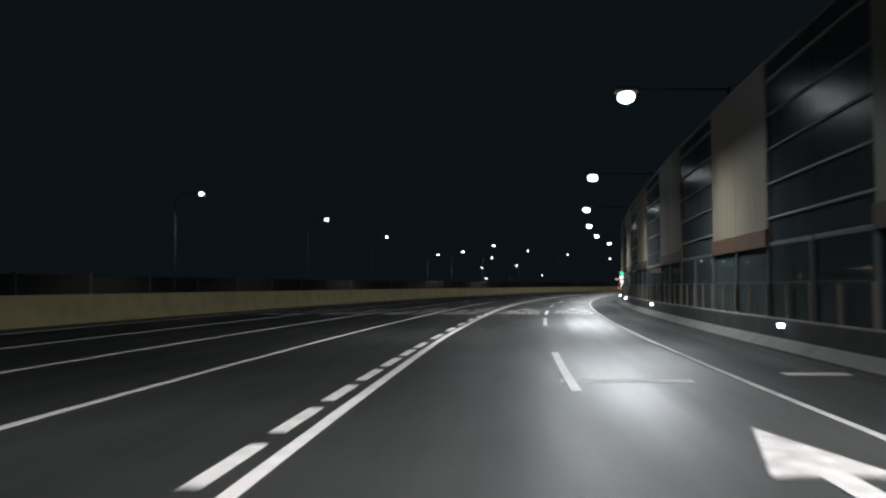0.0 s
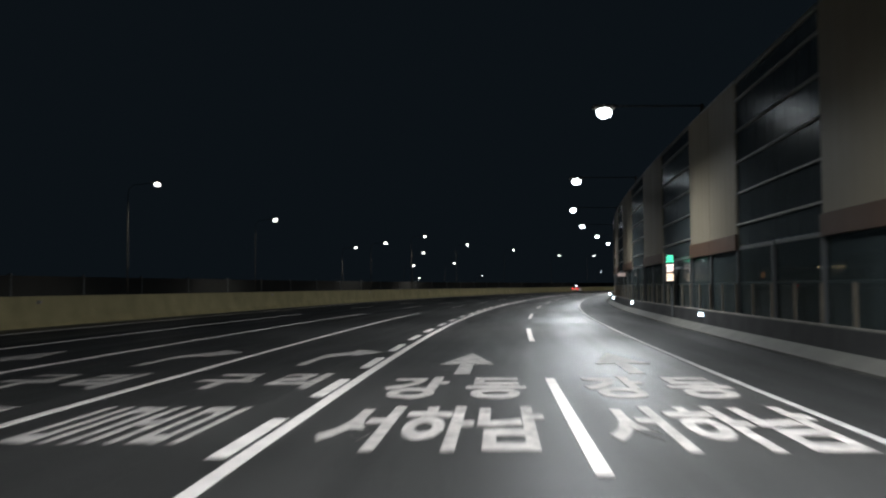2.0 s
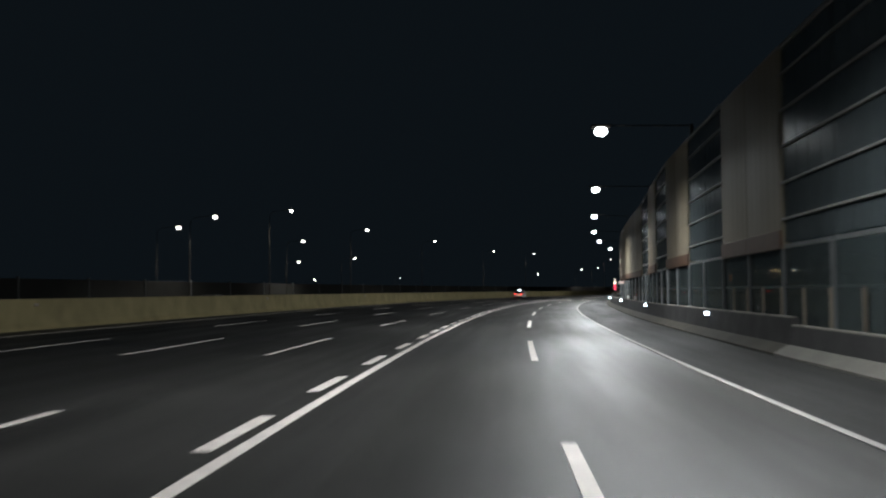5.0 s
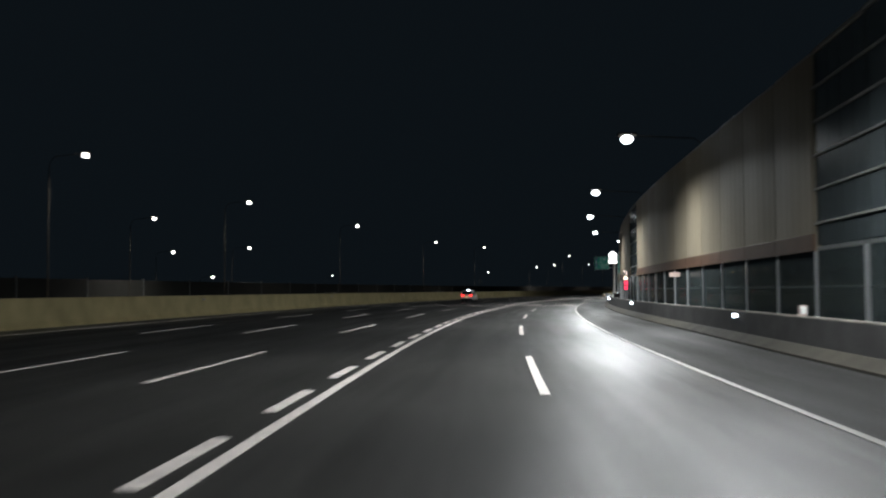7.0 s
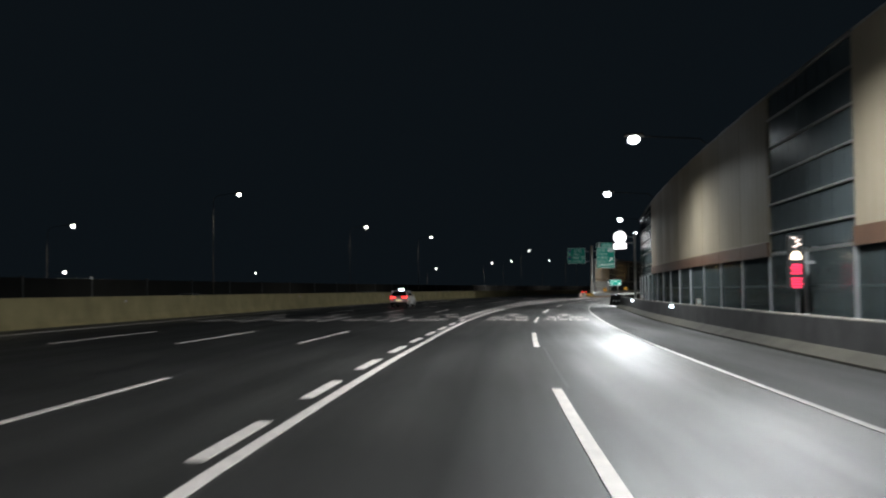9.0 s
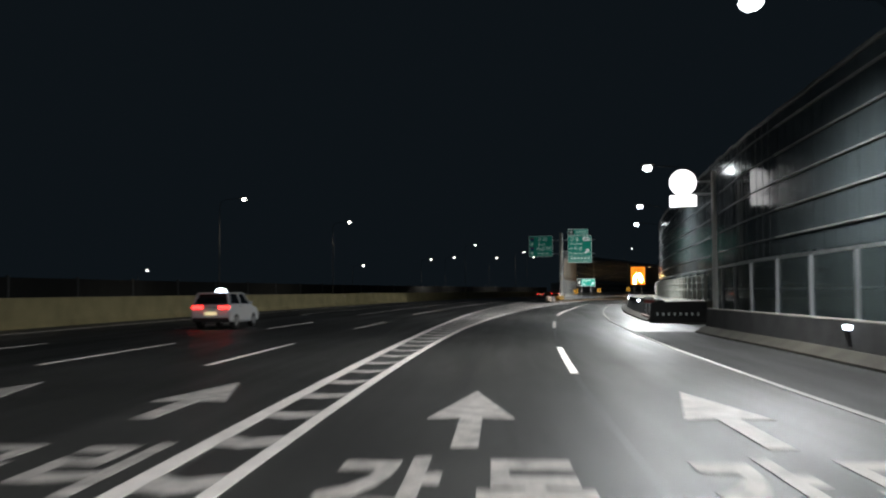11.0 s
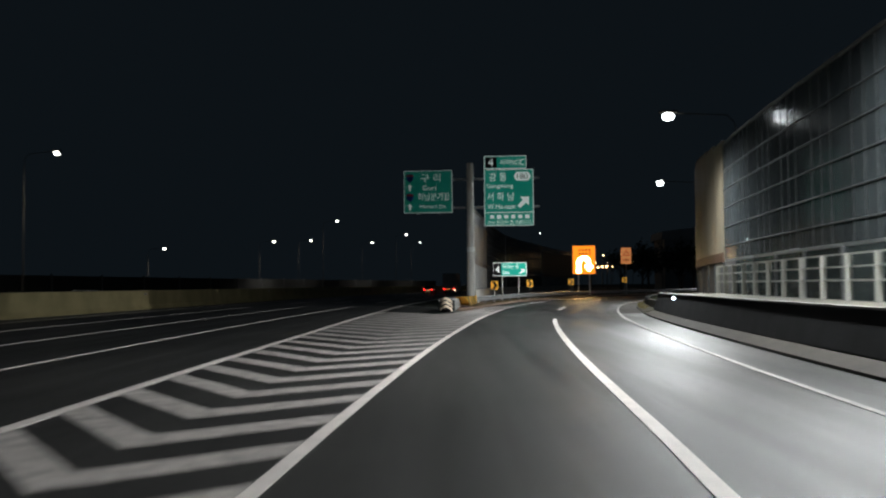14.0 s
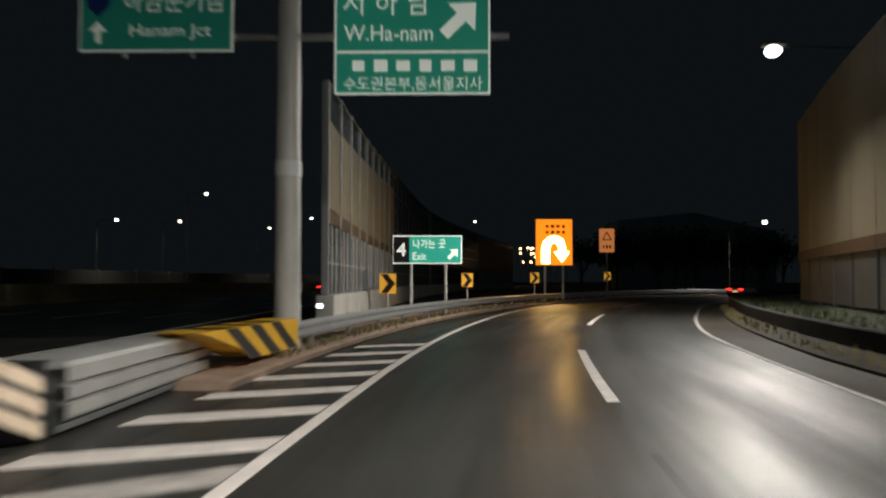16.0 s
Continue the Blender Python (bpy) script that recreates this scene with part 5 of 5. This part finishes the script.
def car(m, paint, label, tall=0.0, beacon=False, name="car"):
    """A car, seen from behind: y runs forwards from the tail. tall: an upright tailgate and a long roof."""
    t = thing(name, m, label, "car")
    k = tall
    side = [(0.05, 0.42), (0.0, 0.62), (0.03, 0.98 + k), (0.35, 1.04 + k), (3.3, 1.0 + k), (4.3, 0.84 + k * 0.6), (4.55, 0.62), (4.5, 0.36),
            (4.08, 0.30), (3.98, 0.58), (3.65, 0.72), (3.32, 0.58), (3.22, 0.28), (1.38, 0.28), (1.28, 0.58), (0.95, 0.72), (0.62, 0.58), (0.52, 0.32)]
    bm = bmesh.new()
    cols = []
    for x, f in ((-0.91, 0.0), (-0.86, 1.0), (0.86, 1.0), (0.91, 0.0)):
        cols.append([bm.verts.new((x, y + (0.06 if f == 0 and y < 0.3 else -0.06 if f == 0 and y > 4.2 else 0), z - (0.03 if f == 0 and z > 0.9 else 0))) for y, z in side])
    n = len(side)
    for a, b in zip(cols, cols[1:]):
        for i in range(n):
            bm.faces.new((a[i], a[(i + 1) % n], b[(i + 1) % n], b[i]))
    bm.faces.new(cols[0])
    bm.faces.new(cols[-1][::-1])
    bmesh.ops.recalc_face_normals(bm, faces=bm.faces[:])
    part("body", bm, paint, t)
    top = 1.46 + k * 1.5
    rear0, rear1, front = (0.06, 0.36, 2.55) if k else (0.3, 0.72, 2.35)
    wide = 0.68 if k else 0.62
    lo = [Vector(v) for v in ((-0.84, rear0, 1.02 + k), (0.84, rear0, 1.02 + k), (0.84, 3.35, 0.98 + k), (-0.84, 3.35, 0.98 + k))]
    hi = [Vector(v) for v in ((-wide, rear1, top - 0.03), (wide, rear1, top - 0.03), (wide, front, top - 0.03), (-wide, front, top - 0.03))]
    mid = Vector((0, 1.7, 1.2 + k))
    for i in range(4):
        quad = [lo[i], lo[(i + 1) % 4], hi[(i + 1) % 4], hi[i]]
        inner = [p + (mid - p) * 0.06 for p in quad]
        mesh_object(("rear_window", "side_window", "windscreen", "side_window")[i], quad + inner,
                    [(0, 1, 2, 3), (7, 6, 5, 4), (0, 4, 5, 1), (1, 5, 6, 2), (2, 6, 7, 3), (3, 7, 4, 0)], CARGLASS, t, "dark glass")
    part("roof", boxed(0, (rear1 + front) / 2 - 0.06, top, wide * 2.04, front - rear1 + 0.2, 0.07, 0.025), paint, t)
    for x in (-1, 1):
        for (y0, z0, y1, z1, r) in ((rear0 + 0.08, 1.02 + k, rear1 + 0.05, top, 0.085 if k else 0.045), (1.75, 1.0 + k, 1.72, top, 0.045), (3.2, 1.0 + k, front, top, 0.045)):
            part("pillar", rodded((x * 0.82, y0, z0), (x * wide, y1, z1), r, r * 0.9, 6), paint, t)
        part("tail_light", boxed(x * 0.62, 0.0, 0.9 + k * 0.9, 0.5, 0.1, 0.1 + k * 0.25, 0.02), TAIL, t, "lit red tail light")
        part("mirror", boxed(x * 0.97, 2.95, 1.06 + k, 0.16, 0.1, 0.12, 0.02), paint, t)
        part("headlight", boxed(x * 0.62, 4.48, 0.68, 0.4, 0.08, 0.12, 0.02), HEAD, t)
        part("door_handle", boxed(x * 0.915, 1.5, 0.92 + k, 0.03, 0.2, 0.03, 0.005), BLACK, t)
        part("sill", boxed(x * 0.86, 2.3, 0.34, 0.1, 1.84, 0.14, 0.02), BLACK, t)
    part("bumper", boxed(0, 0.04, 0.42, 1.7, 0.14, 0.2, 0.03), BLACK, t)
    part("number_plate", boxed(0, -0.04, 0.68 + k * 0.3, 0.52, 0.02, 0.12), mat("lit_number_plate", (0.9, 0.75, 0.4), emit=0.8), t)
    part("rear_trim", boxed(0, -0.01, 0.9 + k * 0.9, 0.72, 0.06, 0.04, 0.01), STEEL, t)
    if beacon:
        bm = bmesh.new()
        bmesh.ops.create_uvsphere(bm, u_segments=14, v_segments=7, radius=0.5, matrix=Matrix.Translation((0.05, 1.3, top + 0.1)) @ Matrix.Diagonal((0.55, 0.3, 0.28, 1)))
        part("roof_light", bm, mat("roof_light", (0.75, 0.9, 1.0), emit=7), t, "glowing roof light", True)
    for y in (0.95, 3.65):
        for x in (-0.8, 0.8):
            wheel(t, x, y, 0.33 + k * 0.15, 0.22)
    return t


truck(stand(MAIN, 500.0, -8.6), TRUCKBOX, "white box truck with double rear doors and lit tail lights")
truck(stand(MAIN, 548.0, -5.0), GREYBOX, "grey box truck with lit tail lights on the motorway")
car(stand(MAIN, 300.0, -12.9), WHITE, "white taxi estate car with a glowing roof light", 0.12, True, "taxi")
car(stand(MAIN, 500.0, -12.6), BLACK, "dark car with lit red tail lights", 0.0)
car(stand(EXIT, 480.0, 3.4), WHITE, "pale saloon car with lit tail lights on the ramp", 0.0)


# ---- distance: added wall in place of dark hills, trees, halls, lights ----
s = -20.0
FARWALL = mat("far_dark_panel", (0.028, 0.029, 0.026), 0.8, 0, 0.25, 2.0)
far_wall = thing("far_noise_barrier", Matrix.Identity(4), "low dim wall standing in for dark wooded hills beyond the carriageway", "noise barrier", kind="structure")
while s < 640:
    a, b = at(MAIN, s, -48.0), at(MAIN, s + 12, -48.0)
    d = b - a
    m = Matrix.Translation(a) @ Matrix.Rotation(math.atan2(d.y, d.x), 4, "Z")
    p = part("panel", boxed(d.length / 2, 0, 1.55, d.length - 0.2, 0.14, 3.2, 0.03), FARWALL, far_wall)
    p.matrix_world = m
    p = part("post", boxed(0, 0, 1.65, 0.22, 0.26, 3.4, 0.02), DARKSTEEL, far_wall)
    p.matrix_world = m
    s += 12.0


def tree_meshes(seed):
    """Trunk with limbs, and a crown of many small leaf clumps with gaps."""
    rng = random.Random(seed)
    h = 7.5
    bm = bmesh.new()
    rod(bm, (0, 0, -0.1), (0.1, 0.05, h * 0.45), 0.2, 0.13, 8)
    tips = []
    for k in range(8):
        a = k * 2.4 + rng.random()
        z0 = h * (0.25 + 0.05 * k * 0.6)
        tip = Vector((math.cos(a) * (1.2 + rng.random() * 1.3), math.sin(a) * (1.2 + rng.random() * 1.3), z0 + 1.4 + rng.random() * 1.8))
        rod(bm, (0.06, 0.03, z0), tip, 0.08, 0.03, 6)
        tips.append(tip)
    tips.append(Vector((0, 0, h * 0.8)))
    vs, fs = [], []
    for tip in tips:
        for _ in range(70):
            c = tip + Vector((rng.gauss(0, 0.75), rng.gauss(0, 0.75), rng.gauss(0, 0.6)))
            u = Vector((rng.gauss(0, 1), rng.gauss(0, 1), rng.gauss(0, 1))).normalized() * (0.16 + 0.16 * rng.random())
            w = u.cross(Vector((rng.gauss(0, 1), rng.gauss(0, 1), rng.gauss(0, 1)))).normalized() * 0.17
            n = len(vs)
            vs += [c - u, c + w, c + u, c - w]
            fs.append((n, n + 1, n + 2, n + 3))
    return bm, vs, fs


first = []
for k in range(3):
    bm, vs, fs = tree_meshes(20 + k)
    t = thing("tree", pose(0, 0, -200 - k), "dark leafy roadside tree at night", "tree", "trees beyond the ramp")
    part("trunk", bm, BARK, t)
    mesh_object("crown", vs, fs, LEAF, t)
    first.append(t)
rng = random.Random(3)
n = 0
for i in range(22):
    u = 0.28 + 0.8 * i / 21
    p = Vector((184 + 60 * u, 478 - 30 * u, 0)) + Vector((rng.gauss(0, 2), rng.gauss(0, 2.5), -0.06))
    k = 0.85 + 0.4 * math.sin(u * 3.1) + rng.random() * 0.15
    m = Matrix.Translation(p) @ Matrix.Rotation(rng.random() * 6, 4, "Z")
    if i < 3:
        t = first[i]
        t.scale = (k, k, k)
        t.matrix_basis = m @ Matrix.Diagonal((k, k, k, 1))
    else:
        src = first[i % 3]
        t = copy_thing(src, m)

# long hall with a pitched roof beyond the trees
hall_m = pose(274, 533, 0, 0, 0, -30)
hall = thing("long_hall", hall_m, "long dark hall with a shallow pitched roof", "building")
part("wall", boxed(11, 10, 7.5, 40, 20, 15.1, 0.05), FACADE, hall)
bm = prism([(-10, 15.1), (32, 13.5), (31, 14.6), (10, 19.5), (-9.5, 17.5)], 22)
part("roof", bm, mat("sheet_roof", (0.5, 0.5, 0.51), 0.6, 0.3, 0.15, 4.0), hall)
for k in range(4, 12):
    part("window", boxed(-27 + 4.9 * k, -0.03, 9.0, 2.6, 0.1, 1.6, 0.02), CARGLASS, hall)
    part("pilaster", boxed(-29.4 + 4.9 * k, -0.1, 7.5, 0.4, 0.25, 15.0, 0.02), FACADE, hall)

# distant amber lamps of the town
rng = random.Random(11)
TOWN = mat("town_lamp_lens", (1.0, 0.62, 0.28), emit=16)
master = thing("town_lamp", pose(290, 602, 0), "distant amber street lamp of the town", "street lamp", "lamps of the town")
part("pole", rodded((0, 0, 0), (0, 0, 12.5), 0.1, 0.07, 6), LAMPPOLE, master)
bm = bmesh.new()
bmesh.ops.create_icosphere(bm, subdivisions=1, radius=0.3, matrix=Matrix.Translation((0, 0, 12.5)))
part("lens", bm, TOWN, master, "amber lens")
for k in range(22):
    u = k / 21
    z = rng.choice((-4.5, -3.0, -1.5, 0.0, 0.4))
    copy_thing(master, pose(279 + 18 * u + rng.gauss(0, 2), 609 - 11 * u + rng.gauss(0, 6), min(z, 0)))
# headlights and vehicles on the opposite carriageway
for s, o in ((197.0, -28.5), (300.0, -34.0), (352.0, -29.0), (362.0, -33.0), (410.0, -30.0)):
    car(stand(MAIN, s, o, 0, 180), GREYPAINT, "oncoming car with bright headlights behind the barrier", 0.0)
street_lamp(EXIT, 498.7, 0.0 - 0.3, 9.0, 3.0 - 8.0, 0.0, LENS, ROAD_LAMP_RGB, 3000, "street lamp beside the far bend of the ramp", "lamps along the ramp")
